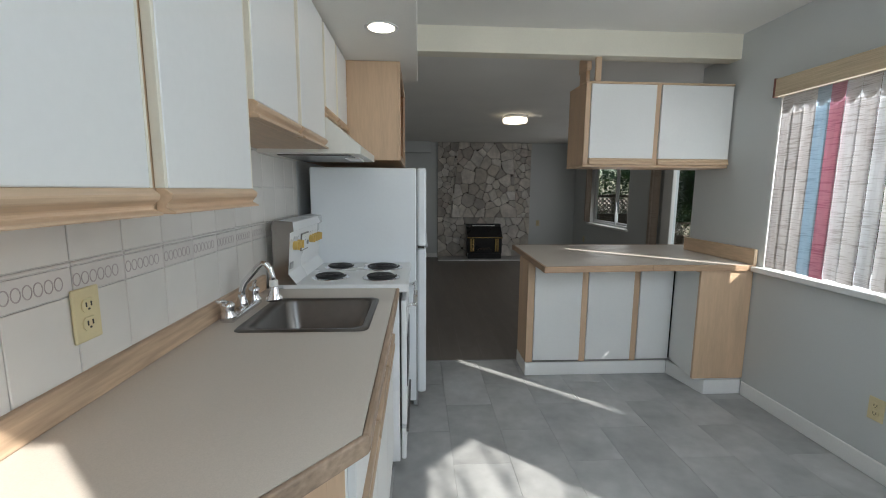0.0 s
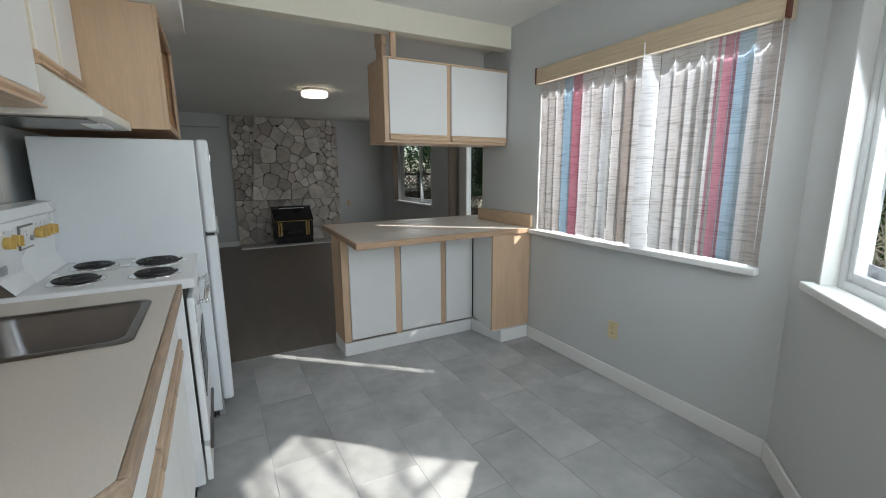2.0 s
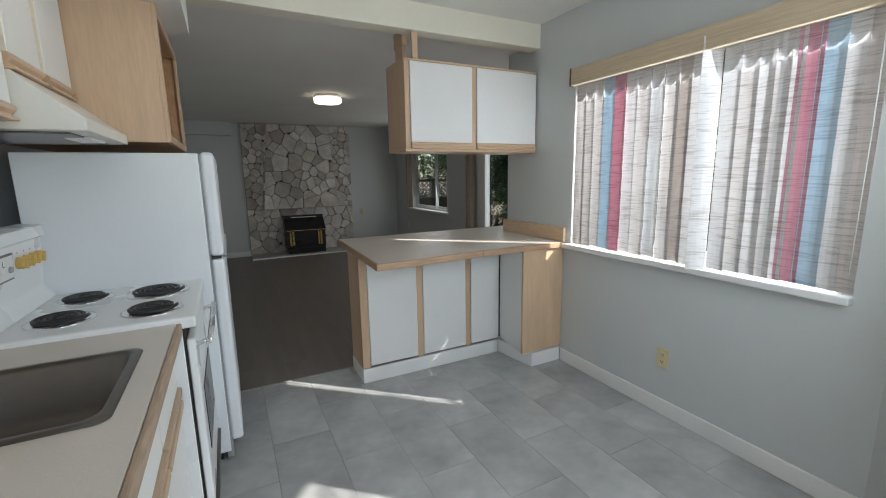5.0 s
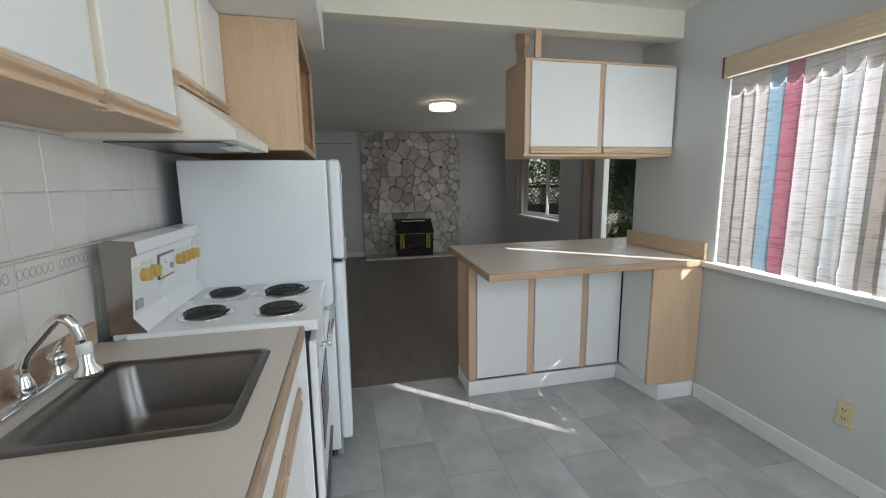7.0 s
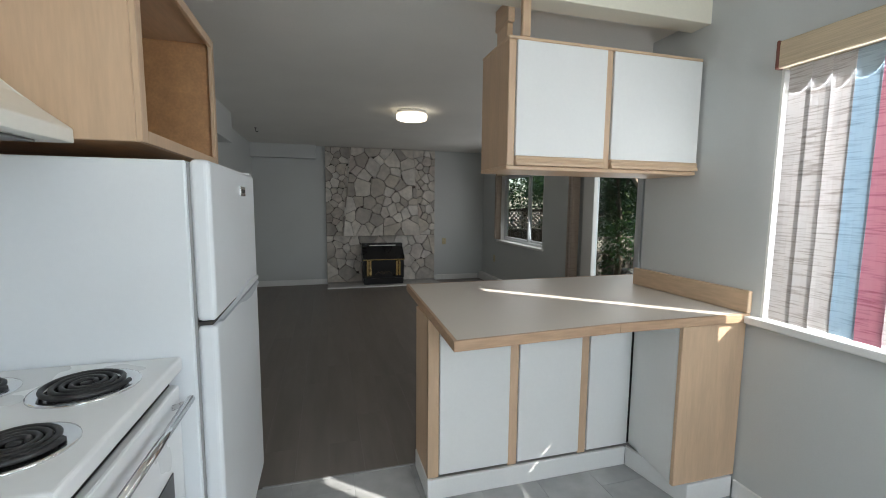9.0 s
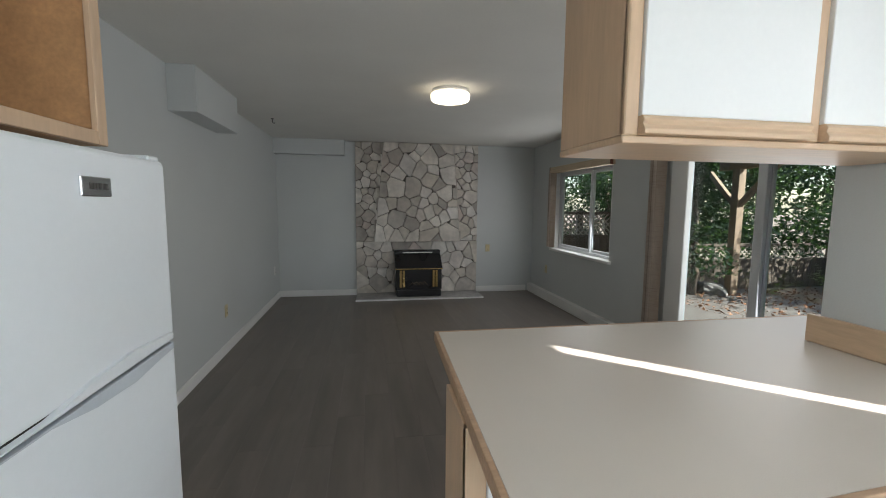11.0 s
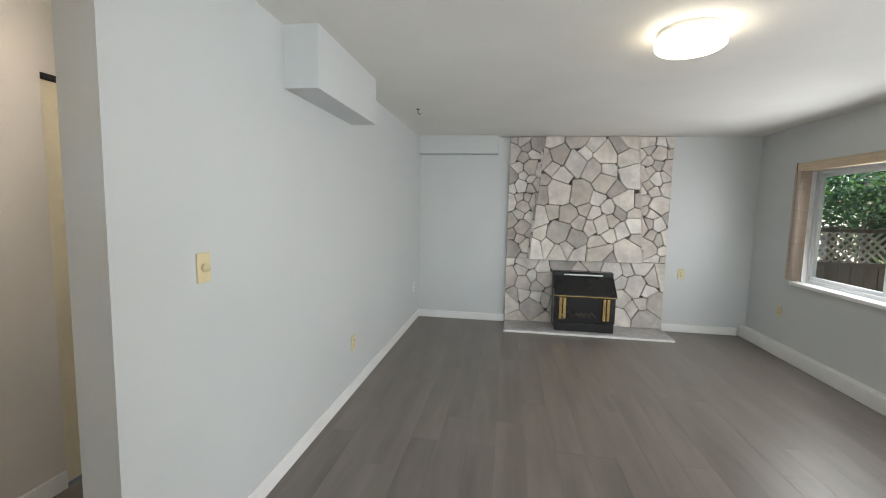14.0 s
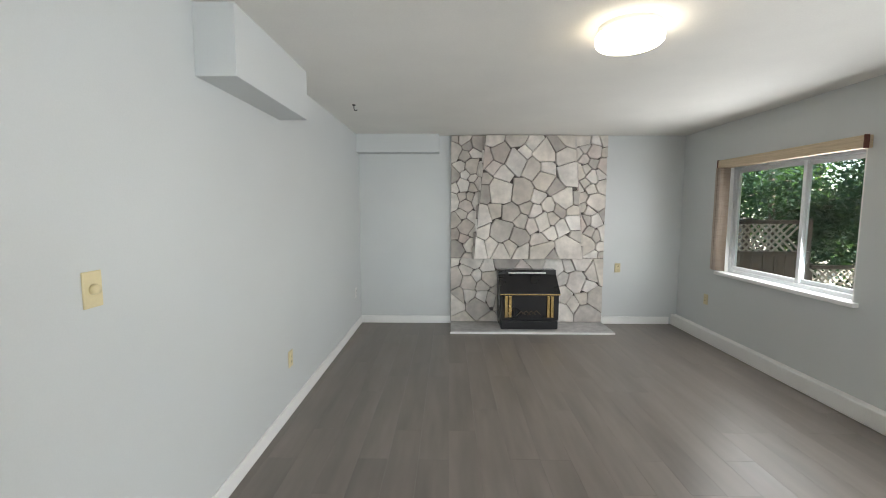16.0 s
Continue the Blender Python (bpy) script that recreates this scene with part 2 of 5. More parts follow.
def weave(name, colour, dark):
    """Woven slat: fine cross reeds with darker threads, light comes through."""
    m = bpy.data.materials.new(name)
    m.use_nodes = True
    n, l = m.node_tree.nodes, m.node_tree.links
    b = n["Principled BSDF"]
    b.inputs["Roughness"].default_value = 0.8
    geo, mp = n.new("ShaderNodeNewGeometry"), n.new("ShaderNodeMapping")
    mp.inputs["Scale"].default_value = (9, 9, 150)
    a, c = n.new("ShaderNodeTexNoise"), n.new("ShaderNodeTexNoise")
    a.inputs["Scale"].default_value, a.inputs["Detail"].default_value = 1.0, 4
    mp2 = n.new("ShaderNodeMapping")
    mp2.inputs["Scale"].default_value = (3, 3, 30)
    c.inputs["Scale"].default_value, c.inputs["Detail"].default_value = 1.0, 2
    l.new(geo.outputs["Position"], mp.inputs["Vector"])
    l.new(geo.outputs["Position"], mp2.inputs["Vector"])
    l.new(mp.outputs[0], a.inputs["Vector"])
    l.new(mp2.outputs[0], c.inputs["Vector"])
    ad = n.new("ShaderNodeMath")
    ad.operation = "MULTIPLY_ADD"
    ad.inputs[1].default_value = 0.35
    l.new(c.outputs["Fac"], ad.inputs[0])
    l.new(a.outputs["Fac"], ad.inputs[2])
    ramp = n.new("ShaderNodeValToRGB")
    e = ramp.color_ramp.elements
    e[0].position, e[0].color = 0.48, (*dark, 1)
    e[1].position, e[1].color = 0.68, (*colour, 1)
    l.new(ad.outputs[0], ramp.inputs["Fac"])
    l.new(ramp.outputs["Color"], b.inputs["Base Color"])
    tr, mx = n.new("ShaderNodeBsdfTranslucent"), n.new("ShaderNodeMixShader")
    l.new(ramp.outputs["Color"], tr.inputs["Color"])
    mx.inputs["Fac"].default_value = 0.30
    l.new(b.outputs[0], mx.inputs[1])
    l.new(tr.outputs[0], mx.inputs[2])
    l.new(mx.outputs[0], n["Material Output"].inputs["Surface"])
    return m


SLAT_TAN = weave("tan_woven_slat", (0.76, 0.735, 0.725), (0.50, 0.455, 0.43))
SLAT_PALE = weave("pale_woven_slat", (0.80, 0.79, 0.79), (0.56, 0.53, 0.515))
SLAT_RED = weave("red_woven_slat", (0.66, 0.39, 0.45), (0.47, 0.21, 0.27))
SLAT_BLUE = weave("blue_woven_slat", (0.55, 0.65, 0.72), (0.36, 0.46, 0.54))
SLAT_BROWN = weave("brown_woven_slat", (0.64, 0.59, 0.56), (0.45, 0.40, 0.37))
SLAT_SOFT = weave("soft_tan_slat", (0.44, 0.36, 0.29), (0.36, 0.28, 0.22))
SLAT_SOFT_PALE = weave("soft_pale_slat", (0.60, 0.52, 0.45), (0.50, 0.42, 0.36))
VALANCE = mat("tan_valance", (0.56, 0.45, 0.31), 0.7, noise_scale=14, vary=0.16, stretch=(12, 0.8, 30), big=0.12, bump=0.2)
VALEND = mat("dark_red_valance_end", (0.13, 0.035, 0.02), 0.5)


def glass_mat():
    m = bpy.data.materials.new("window_glass")
    m.use_nodes = True
    n, l = m.node_tree.nodes, m.node_tree.links
    n.remove(n["Principled BSDF"])
    t, g, mx, f = n.new("ShaderNodeBsdfTransparent"), n.new("ShaderNodeBsdfGlossy"), n.new("ShaderNodeMixShader"), n.new("ShaderNodeLayerWeight")
    t.inputs["Color"].default_value = (0.93, 0.96, 0.95, 1)
    g.inputs["Roughness"].default_value = 0.02
    p, a = n.new("ShaderNodeMath"), n.new("ShaderNodeMath")
    p.operation, a.operation = "POWER", "MULTIPLY_ADD"
    p.inputs[1].default_value, a.inputs[1].default_value, a.inputs[2].default_value = 5.0, 0.14, 0.025
    l.new(f.outputs["Facing"], p.inputs[0])
    l.new(p.outputs[0], a.inputs[0])
    l.new(a.outputs[0], mx.inputs[0])
    l.new(t.outputs[0], mx.inputs[1])
    l.new(g.outputs[0], mx.inputs[2])
    l.new(mx.outputs[0], n["Material Output"].inputs["Surface"])
    return m


GLASS = glass_mat()


def glow(name, colour, strength):
    m = bpy.data.materials.new(name)
    m.use_nodes = True
    n = m.node_tree.nodes
    b = n["Principled BSDF"]
    b.inputs["Base Color"].default_value = (0.8, 0.8, 0.78, 1)
    b.inputs["Emission Color"].default_value = (*colour, 1)
    b.inputs["Emission Strength"].default_value = strength
    return m


LAMPGLOW = glow("warm_lamp_diffuser", (1.0, 0.86, 0.66), 1.25)
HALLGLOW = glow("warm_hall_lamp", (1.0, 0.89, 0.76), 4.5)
POTGLOW = glow("recessed_lamp_lens", (1.0, 0.90, 0.74), 4.0)

# ---- building helpers ----
OFFSET = {}


def thing(name, at, label, category, group="", turn=0.0):
    """An Empty that parents its parts. With a turn, parts are given in its own frame, else in the world's."""
    e = new(name)
    e.location = at
    e.rotation_euler = (0, 0, radians(turn))
    e.empty_display_size = 0.1
    OFFSET[e.name] = Vector((0, 0, 0)) if turn else Vector(at)
    return tagged(e, label, category, group)


def finish(name, bm, material, parent=None, centre=None, smooth=False, label=""):
    """A mesh object from bm, whose origin is put at its own middle."""
    vs = [v.co for v in bm.verts]
    if centre is None:
        centre = Vector([(min(v[i] for v in vs) + max(v[i] for v in vs)) / 2 for i in range(3)])
    else:
        centre = Vector(centre)
    bmesh.ops.translate(bm, verts=bm.verts, vec=-centre)
    bmesh.ops.recalc_face_normals(bm, faces=bm.faces)
    me = bpy.data.meshes.new(name)
    bm.to_mesh(me)
    bm.free()
    me.materials.append(material)
    if smooth:
        me.shade_smooth()
    o = new(name, me)
    o.location = centre
    if parent is not None:
        o.parent = parent
        o.location = centre - OFFSET.get(parent.name, Vector((0, 0, 0)))
        OFFSET[o.name] = centre
    else:
        OFFSET[o.name] = centre
    if label:
        o["label"] = label
    return o


def add_box(bm, lo, hi, bevel=0.0, segs=2):
    vs = [bm.verts.new((x, y, z)) for x in (lo[0], hi[0]) for y in (lo[1], hi[1]) for z in (lo[2], hi[2])]
    fs = [bm.faces.new([vs[i] for i in q]) for q in ((0, 1, 3, 2), (4, 6, 7, 5), (0, 4, 5, 1), (2, 3, 7, 6), (0, 2, 6, 4), (1, 5, 7, 3))]
    if bevel:
        es = {e for f in fs for e in f.edges}
        bmesh.ops.bevel(bm, geom=list(es), offset=bevel, segments=segs, affect="EDGES", profile=0.5)


def box(name, lo, hi, material, parent=None, bevel=0.003, segs=1, label=""):
    bm = bmesh.new()
    lo2 = [min(a, b) for a, b in zip(lo, hi)]
    hi2 = [max(a, b) for a, b in zip(lo, hi)]
    add_box(bm, lo2, hi2, min(bevel, min(b - a for a, b in zip(lo2, hi2)) * 0.45), segs)
    return finish(name, bm, material, parent, label=label)


def boxes(name, list_of, material, parent=None, bevel=0.003, label="", smooth=False):
    bm = bmesh.new()
    for lo, hi in list_of:
        add_box(bm, [min(a, b) for a, b in zip(lo, hi)], [max(a, b) for a, b in zip(lo, hi)], min(bevel, min(abs(b - a) for a, b in zip(lo, hi)) * 0.45), 1)
    return finish(name, bm, material, parent, label=label, smooth=smooth)


def prism(name, outline, axis, a, b, material, parent=None, bevel=0.0, segs=2, label=""):
    """An outline in the plane across the axis (x: y,z; y: x,z; z: x,y), drawn out from a to b."""
    def at(p, d):
        return {"x": (d, p[0], p[1]), "y": (p[0], d, p[1]), "z": (p[0], p[1], d)}[axis]
    bm = bmesh.new()
    lo = [bm.verts.new(at(p, a)) for p in outline]
    hi = [bm.verts.new(at(p, b)) for p in outline]
    k = len(outline)
    bm.faces.new(lo)
    bm.faces.new(hi)
    for i in range(k):
        bm.faces.new((lo[i], lo[(i + 1) % k], hi[(i + 1) % k], hi[i]))
    if bevel:
        bmesh.ops.bevel(bm, geom=bm.edges[:], offset=bevel, segments=segs, affect="EDGES", profile=0.5)
    return finish(name, bm, material, parent, label=label)


def add_tube(bm, pts, radii, sides=8, caps=True):
    """A tube along points."""
    rings = []
    pts = [Vector(p) for p in pts]
    if not isinstance(radii, (list, tuple)):
        radii = [radii] * len(pts)
    up = None
    for i, p in enumerate(pts):
        d = (pts[min(i + 1, len(pts) - 1)] - pts[max(i - 1, 0)]).normalized()
        if up is None:
            up = d.orthogonal().normalized()
        up = (up - d * up.dot(d))
        up = up.normalized() if up.length > 1e-6 else d.orthogonal().normalized()
        side = d.cross(up)
        rings.append([bm.verts.new(p + (up * math.cos(2 * math.pi * k / sides) + side * math.sin(2 * math.pi * k / sides)) * radii[i]) for k in range(sides)])
    for r, s in zip(rings, rings[1:]):
        for k in range(sides):
            bm.faces.new((r[k], r[(k + 1) % sides], s[(k + 1) % sides], s[k]))
    if caps:
        bm.faces.new(rings[0])
        bm.faces.new(rings[-1])


def tube(name, pts, radii, material, parent=None, sides=10, label=""):
    bm = bmesh.new()
    add_tube(bm, pts, radii, sides)
    return finish(name, bm, material, parent, smooth=True, label=label)


def lathe(name, profile, at, material, parent=None, sides=24, axis="z", label="", smooth=True):
    """A profile of (radius, height) turned round an axis at a place."""
    bm = bmesh.new()
    rings = []
    for r, h in profile:
        ring = []
        for k in range(sides):
            c, s = r * math.cos(2 * math.pi * k / sides), r * math.sin(2 * math.pi * k / sides)
            p = {"z": (c, s, h), "x": (h, c, s), "y": (c, h, s)}[axis]
            ring.append(bm.verts.new(Vector(at) + Vector(p)))
        rings.append(ring)
    for r, s in zip(rings, rings[1:]):
        for k in range(sides):
            bm.faces.new((r[k], r[(k + 1) % sides], s[(k + 1) % sides], s[k]))
    bm.faces.new(rings[0])
    bm.faces.new(rings[-1])
    return finish(name, bm, material, parent, smooth=smooth, label=label)


def wall(name, at, turn, a0, a1, z0, z1, d0, d1, holes, material, label):
    """A wall along its own x from a0 to a1, as thick as d0 to d1 on its own y, with openings (a0, a1, z0, z1) cut through."""
    xs = sorted({a0, a1, *[h[0] for h in holes], *[h[1] for h in holes]})
    zs = sorted({z0, z1, *[h[2] for h in holes], *[h[3] for h in holes]})
    xs, zs = [x for x in xs if a0 <= x <= a1], [z for z in zs if z0 <= z <= z1]

    def solid(i, j):
        if not (0 <= i < len(xs) - 1 and 0 <= j < len(zs) - 1):
            return False
        mx, mz = (xs[i] + xs[i + 1]) / 2, (zs[j] + zs[j + 1]) / 2
        return not any(h[0] < mx < h[1] and h[2] < mz < h[3] for h in holes)
    bm = bmesh.new()

    def quad(*ps):
        bm.faces.new([bm.verts.new(p) for p in ps])
    for i in range(len(xs) - 1):
        for j in range(len(zs) - 1):
            if not solid(i, j):
                continue
            x, X, z, Z = xs[i], xs[i + 1], zs[j], zs[j + 1]
            quad((x, d0, z), (X, d0, z), (X, d0, Z), (x, d0, Z))
            quad((x, d1, z), (x, d1, Z), (X, d1, Z), (X, d1, z))
            if not solid(i - 1, j):
                quad((x, d0, z), (x, d0, Z), (x, d1, Z), (x, d1, z))
            if not solid(i + 1, j):
                quad((X, d0, z), (X, d1, z), (X, d1, Z), (X, d0, Z))
            if not solid(i, j - 1):
                quad((x, d0, z), (x, d1, z), (X, d1, z), (X, d0, z))
            if not solid(i, j + 1):
                quad((x, d0, Z), (X, d0, Z), (X, d1, Z), (x, d1, Z))
    bmesh.ops.remove_doubles(bm, verts=bm.verts, dist=1e-5)
    o = finish(name, bm, material, centre=(0, 0, 0))
    o.location, o.rotation_euler = at, (0, 0, radians(turn))
    OFFSET[o.name] = Vector(at)
    return tagged(o, label, "wall", kind="structure")


def structure(o, label, category):
    return tagged(o, label, category, kind="structure")


# ---- large structure ----
KW, LW, FARW, BACK = 2.585, 3.60, 9.21, 0.05      # kitchen side wall, living side wall, far wall, wall behind
KL, LL = -0.38, -0.42                            # kitchen and living walls on the counter's side
KC, LC, SOFFIT = 2.475, 2.355, 2.119              # ceilings
BAY0, BAYTURN = (2.585, 1.435), 222.0              # corner where the slanting bay wall begins
BAYLEN = 1.40
bd = Vector((math.cos(radians(BAYTURN)), math.sin(radians(BAYTURN))))
BAY1 = (BAY0[0] + bd.x * BAYLEN, BAY0[1] + bd.y * BAYLEN)

WIN_K = (1.60, 3.112, 0.895, 2.095)     # kitchen window: y0, y1, z0, z1
WIN_L = (6.925, 8.41, 0.785, 1.91)      # living window
DOOR_P = (4.22, 5.95, 0.02, 2.08)     # patio door
WIN_B = (0.23, 1.25, 0.91, 2.10)      # bay window, along the bay wall
WIN_R = (0.30, 1.24, 0.95, 2.46)      # window in the wall behind

wall("wall_kitchen_window", (KW, 0, 0), 90, 1.43, 3.87, 0, KC, -0.15, 0, [WIN_K], WALL, "grey painted kitchen wall with a window opening")
wall("wall_kitchen_return", (KW + 0.15, 3.87, 0), 0, 0, LW - KW, 0, LC, -0.15, 0, [], WALL, "grey painted return wall by the patio door")
wall("wall_living_window", (LW, 0, 0), 90, 3.87, FARW, 0, LC, -0.15, 0, [WIN_L, DOOR_P], WALL, "grey painted living room wall with window and patio door")
wall("wall_far", (0, FARW, 0), 0, LL - 0.12, LW + 0.15, 0, LC, 0, 0.15, [], WALL, "pale grey painted end wall behind the fireplace")
wall("wall_living_side", (LL, 0, 0), 90, 4.83, FARW, 0, LC, 0, 0.14, [], WALL, "pale grey painted long living room wall")
wall("wall_kitchen_counter", (KL, 0, 0), 90, BACK - 0.12, 3.95, 0, KC, 0, 0.12, [], WALL, "grey painted wall behind the kitchen counter")
wall("wall_behind", (0, BACK, 0), 0, KL, BAY1[0], 0, KC, -0.12, 0, [WIN_R], WALL, "grey painted kitchen wall with a window opening")
wall("wall_bay", (BAY0[0], BAY0[1], 0), BAYTURN, 0, BAYLEN, 0, KC, 0, 0.15, [WIN_B], WALL, "grey painted slanting bay wall with a window opening")
wall("wall_bay_return", (BAY1[0], 0, 0), 90, BACK - 0.12, BAY1[1], 0, KC, -0.12, 0, [], WALL, "grey painted short wall beside the bay")
wall("wall_hall_cross", (0, 3.95, 0), 0, -1.55, KL - 0.12, 0, LC, -0.12, 0, [], HALLPAINT, "cream painted hallway wall")
wall("wall_hall_side", (-1.43, 0, 0), 90, 3.95, 7.6, 0, LC, 0, 0.12, [(5.47, 6.25, 0.0, 2.04)], HALLPAINT, "cream painted hallway wall with a door opening")
wall("wall_hall_end", (0, 7.5, 0), 0, -1.43, LL - 0.12, 0, LC, 0, 0.12, [], HALLPAINT, "cream painted hallway end wall")
wall("wall_closet_back", (-2.1, 0, 0), 90, 5.3, 6.5, 0, LC, 0, 0.1, [], HALLPAINT, "cream painted closet wall")

structure(prism("ceiling_kitchen", [(KL - 0.12, BACK - 0.12), (2.9, BACK - 0.12), (2.9, 3.48), (KL - 0.12, 3.48)], "z", KC, KC + 0.12, CEIL), "white painted kitchen ceiling", "ceiling")
structure(box("ceiling_living", (-2.3, 3.60, LC), (LW + 0.2, FARW + 0.2, LC + 0.2), CEIL, bevel=0), "white painted living room ceiling", "ceiling")
structure(box("beam", (KL, 3.48, LC - 0.045), (KW, 3.60, KC + 0.12), BEAM, bevel=0.002), "cream painted step between the two ceilings", "beam")
structure(box("soffit", (KL, BACK, SOFFIT), (0.335, 3.479, KC), CEIL, bevel=0.002), "white painted soffit over the wall cabinets", "soffit")
structure(box("duct_soffit", (LL, 5.83, 2.04), (-0.235, 6.765, LC), WALL, bevel=0.002), "pale painted boxed duct under the ceiling", "soffit")
structure(box("far_soffit", (LL, 9.06, 2.135), (0.58, FARW, LC), WALL, bevel=0.002), "pale painted boxed duct on the end wall", "soffit")


def baseboard(lo, hi, name="baseboard", h=0.095):
    o = box(name, (*lo, 0.0), (*hi, h), TRIM, bevel=0.004)
    return structure(o, "white painted wooden baseboard", "baseboard")


baseboard((KW - 0.014, 1.44), (KW, 3.165))
baseboard((LL, 4.832), (LL + 0.014, FARW - 0.014))
baseboard((LL - 0.14, 4.816), (LL + 0.014, 4.83))
baseboard((LL, FARW - 0.014), (0.735, FARW))
baseboard((2.645, FARW - 0.014), (LW - 0.1, FARW))
box_h = structure(box("baseboard", (LW - 0.075, 6.0, 0), (LW, FARW, 0.13), TRIM, bevel=0.006), "white boxed baseboard heater cover along the wall", "baseboard")
baseboard((-1.43, 3.97), (-1.416, 5.465))
baseboard((BAY1[0] + 0.02, BACK), (0.2, BACK + 0.014))
bb = thing("baseboard", (BAY0[0], BAY0[1], 0), "white painted wooden baseboard of the bay", "baseboard", turn=BAYTURN)
bb["kind"] = "structure"
box("board", (0.01, -0.014, 0), (BAYLEN, 0, 0.095), TRIM, bb, 0.004)

# ground outside
structure(prism("ground", [(-60, -60), (90, -60), (90, 90), (-60, 90)], "z", -0.32, -0.16, SOIL), "bare brown soil and gravel outside", "ground")
structure(box("patio", (LW + 0.15, 1.8, -0.2), (8.0, 9.38, -0.12), GRAVEL, bevel=0.01), "grey gravel patio under the deck", "patio")
structure(prism("floor_slab", [(-2.3, -0.1), (1.6, -0.1), (2.75, 1.35), (2.76, 3.72), (3.75, 3.72), (3.75, 9.36), (-2.3, 9.36)], "z", -0.25, -0.012, FLOORG), "dark subfloor under tiles and planks", "floor")
# Overhang past the bay is added, unseen, to cut the floor's sun patch.
structure(prism("roof", [(-2.6, -0.2), (1.5, -0.2), (2.35, -0.65), (3.45, 0.45), (2.85, 1.35), (2.95, 3.4), (LW + 0.3, 3.4), (LW + 0.3, 9.6), (-2.6, 9.6)], "z", 2.66, 2.8, SIDING), "plain floor structure above the rooms, overhang added to shade the bay", "roof")

# ---- windows, patio door, blinds ----


def window(name, at, turn, w, h, depth, label, sash="slide", mull=None, f=0.045):
    """A sliding window: outer frame, two sashes with panes, reveal lining and a sill. Own frame: x along, y outwards, z up from the sill."""
    win = thing(name, at, label, "window", turn=turn)
    win["kind"] = "structure"
    y0, y1 = depth - 0.075, depth - 0.01
    boxes("frame", [((0, y0, 0), (f, y1, h)), ((w - f, y0, 0), (w, y1, h)), ((f, y0, 0), (w - f, y1, f)), ((f, y0, h - f), (w - f, y1, h))], ALU, win, 0.004)
    m = w / 2 if mull is None else mull
    s = 0.035
    for k, (a, b) in enumerate(((f, m + s / 2), (m - s / 2, w - f))):
        ya = y0 + 0.008 + 0.028 * k
        boxes("sash", [((a, ya, f), (a + s, ya + 0.024, h - f)), ((b - s, ya, f), (b, ya + 0.024, h - f)), ((a + s, ya, f), (b - s, ya + 0.024, f + s)), ((a + s, ya, h - f - s), (b - s, ya + 0.024, h - f))], ALU, win, 0.003)
        p = box("pane", (a + s, ya + 0.010, f + s), (b - s, ya + 0.014, h - f - s), GLASS, win, 0)
        p.visible_shadow = False
    r = 0.012
    boxes("reveal", [((0, 0.0, r), (r, y0, h - r)), ((w - r, 0.0, r), (w, y0, h - r)), ((0, 0, h - r), (w, y0, h))], TRIM, win, 0.001)
    box("sill", (-0.04, -0.045, -0.022), (w + 0.04, y0, 0.012), TRIM, win, 0.006, 2)
    return win


window("window_1", (KW, WIN_K[1], WIN_K[2]), 270, WIN_K[1] - WIN_K[0], WIN_K[3] - WIN_K[2], 0.15, "white framed kitchen window behind vertical blinds")
window("window_2", (LW, WIN_L[1], WIN_L[2]), 270, WIN_L[1] - WIN_L[0], WIN_L[3] - WIN_L[2], 0.15, "white framed sliding living room window", mull=0.88)
wb = Vector(BAY0) + bd * WIN_B[0]
window("window_3", (wb.x, wb.y, WIN_B[2]), BAYTURN, WIN_B[1] - WIN_B[0], WIN_B[3] - WIN_B[2], 0.13, "white framed bay window with a wide sunlit sill", mull=0.84, f=0.045)
window("window_4", (WIN_R[1], BACK, WIN_R[2]), 180, WIN_R[1] - WIN_R[0], WIN_R[3] - WIN_R[2], 0.12, "white framed window behind")
tape = thing("window_sticker", (wb.x + bd.x * 0.15 + 0.062, wb.y + bd.y * 0.15 - 0.069, 0.945), "small faded paper sticker on the bay window glass", "sticker", turn=BAYTURN)
box("paper", (-0.05, -0.001, 0.0), (0.05, 0.001, 0.085), mat("faded_paper", (0.55, 0.53, 0.60), 0.7, noise_scale=30, vary=0.3), tape, 0)


def patio_door():
    d = thing("door_patio", (LW, DOOR_P[1], DOOR_P[2]), "white framed sliding glass patio door, closed", "door", turn=270)
    d["kind"] = "structure"
    w, h = DOOR_P[1] - DOOR_P[0], DOOR_P[3] - DOOR_P[2]
    f = 0.05
    boxes("frame", [((0, 0.03, 0), (f, 0.14, h)), ((w - f, 0.03, 0), (w, 0.14, h)), ((f, 0.03, h - f), (w - f, 0.14, h))], ALU, d, 0.004)
    boxes("track", [((f, 0.02, 0), (w - f, 0.15, 0.02)), ((f, 0.06, 0.02), (w - f, 0.066, 0.034)), ((f, 0.10, 0.02), (w - f, 0.106, 0.034))], STEEL, d, 0.002)
    boxes("casing", [((-0.03, -0.02, 0), (0.17, 0.03, h)), ((0.17, 0.0, h - 0.02), (w, 0.03, h + 0.08))], TRIM, d, 0.006)
    m, s = 0.80, 0.075
    for k, (a, b) in enumerate(((f, m + s / 2), (m - s / 2, w - f))):
        ya = 0.045 + 0.045 * k
        boxes("sash", [((a, ya, 0.034), (a + s, ya + 0.035, h - f)), ((b - s, ya, 0.034), (b, ya + 0.035, h - f)), ((a + s, ya, 0.034), (b - s, ya + 0.035, 0.034 + 0.09)), ((a + s, ya, h - f - s), (b - s, ya + 0.035, h - f))], ALU, d, 0.004)
        p = box("pane", (a + s, ya + 0.015, 0.12), (b - s, ya + 0.020, h - f - s), GLASS, d, 0)
        p.visible_shadow = False
    return d


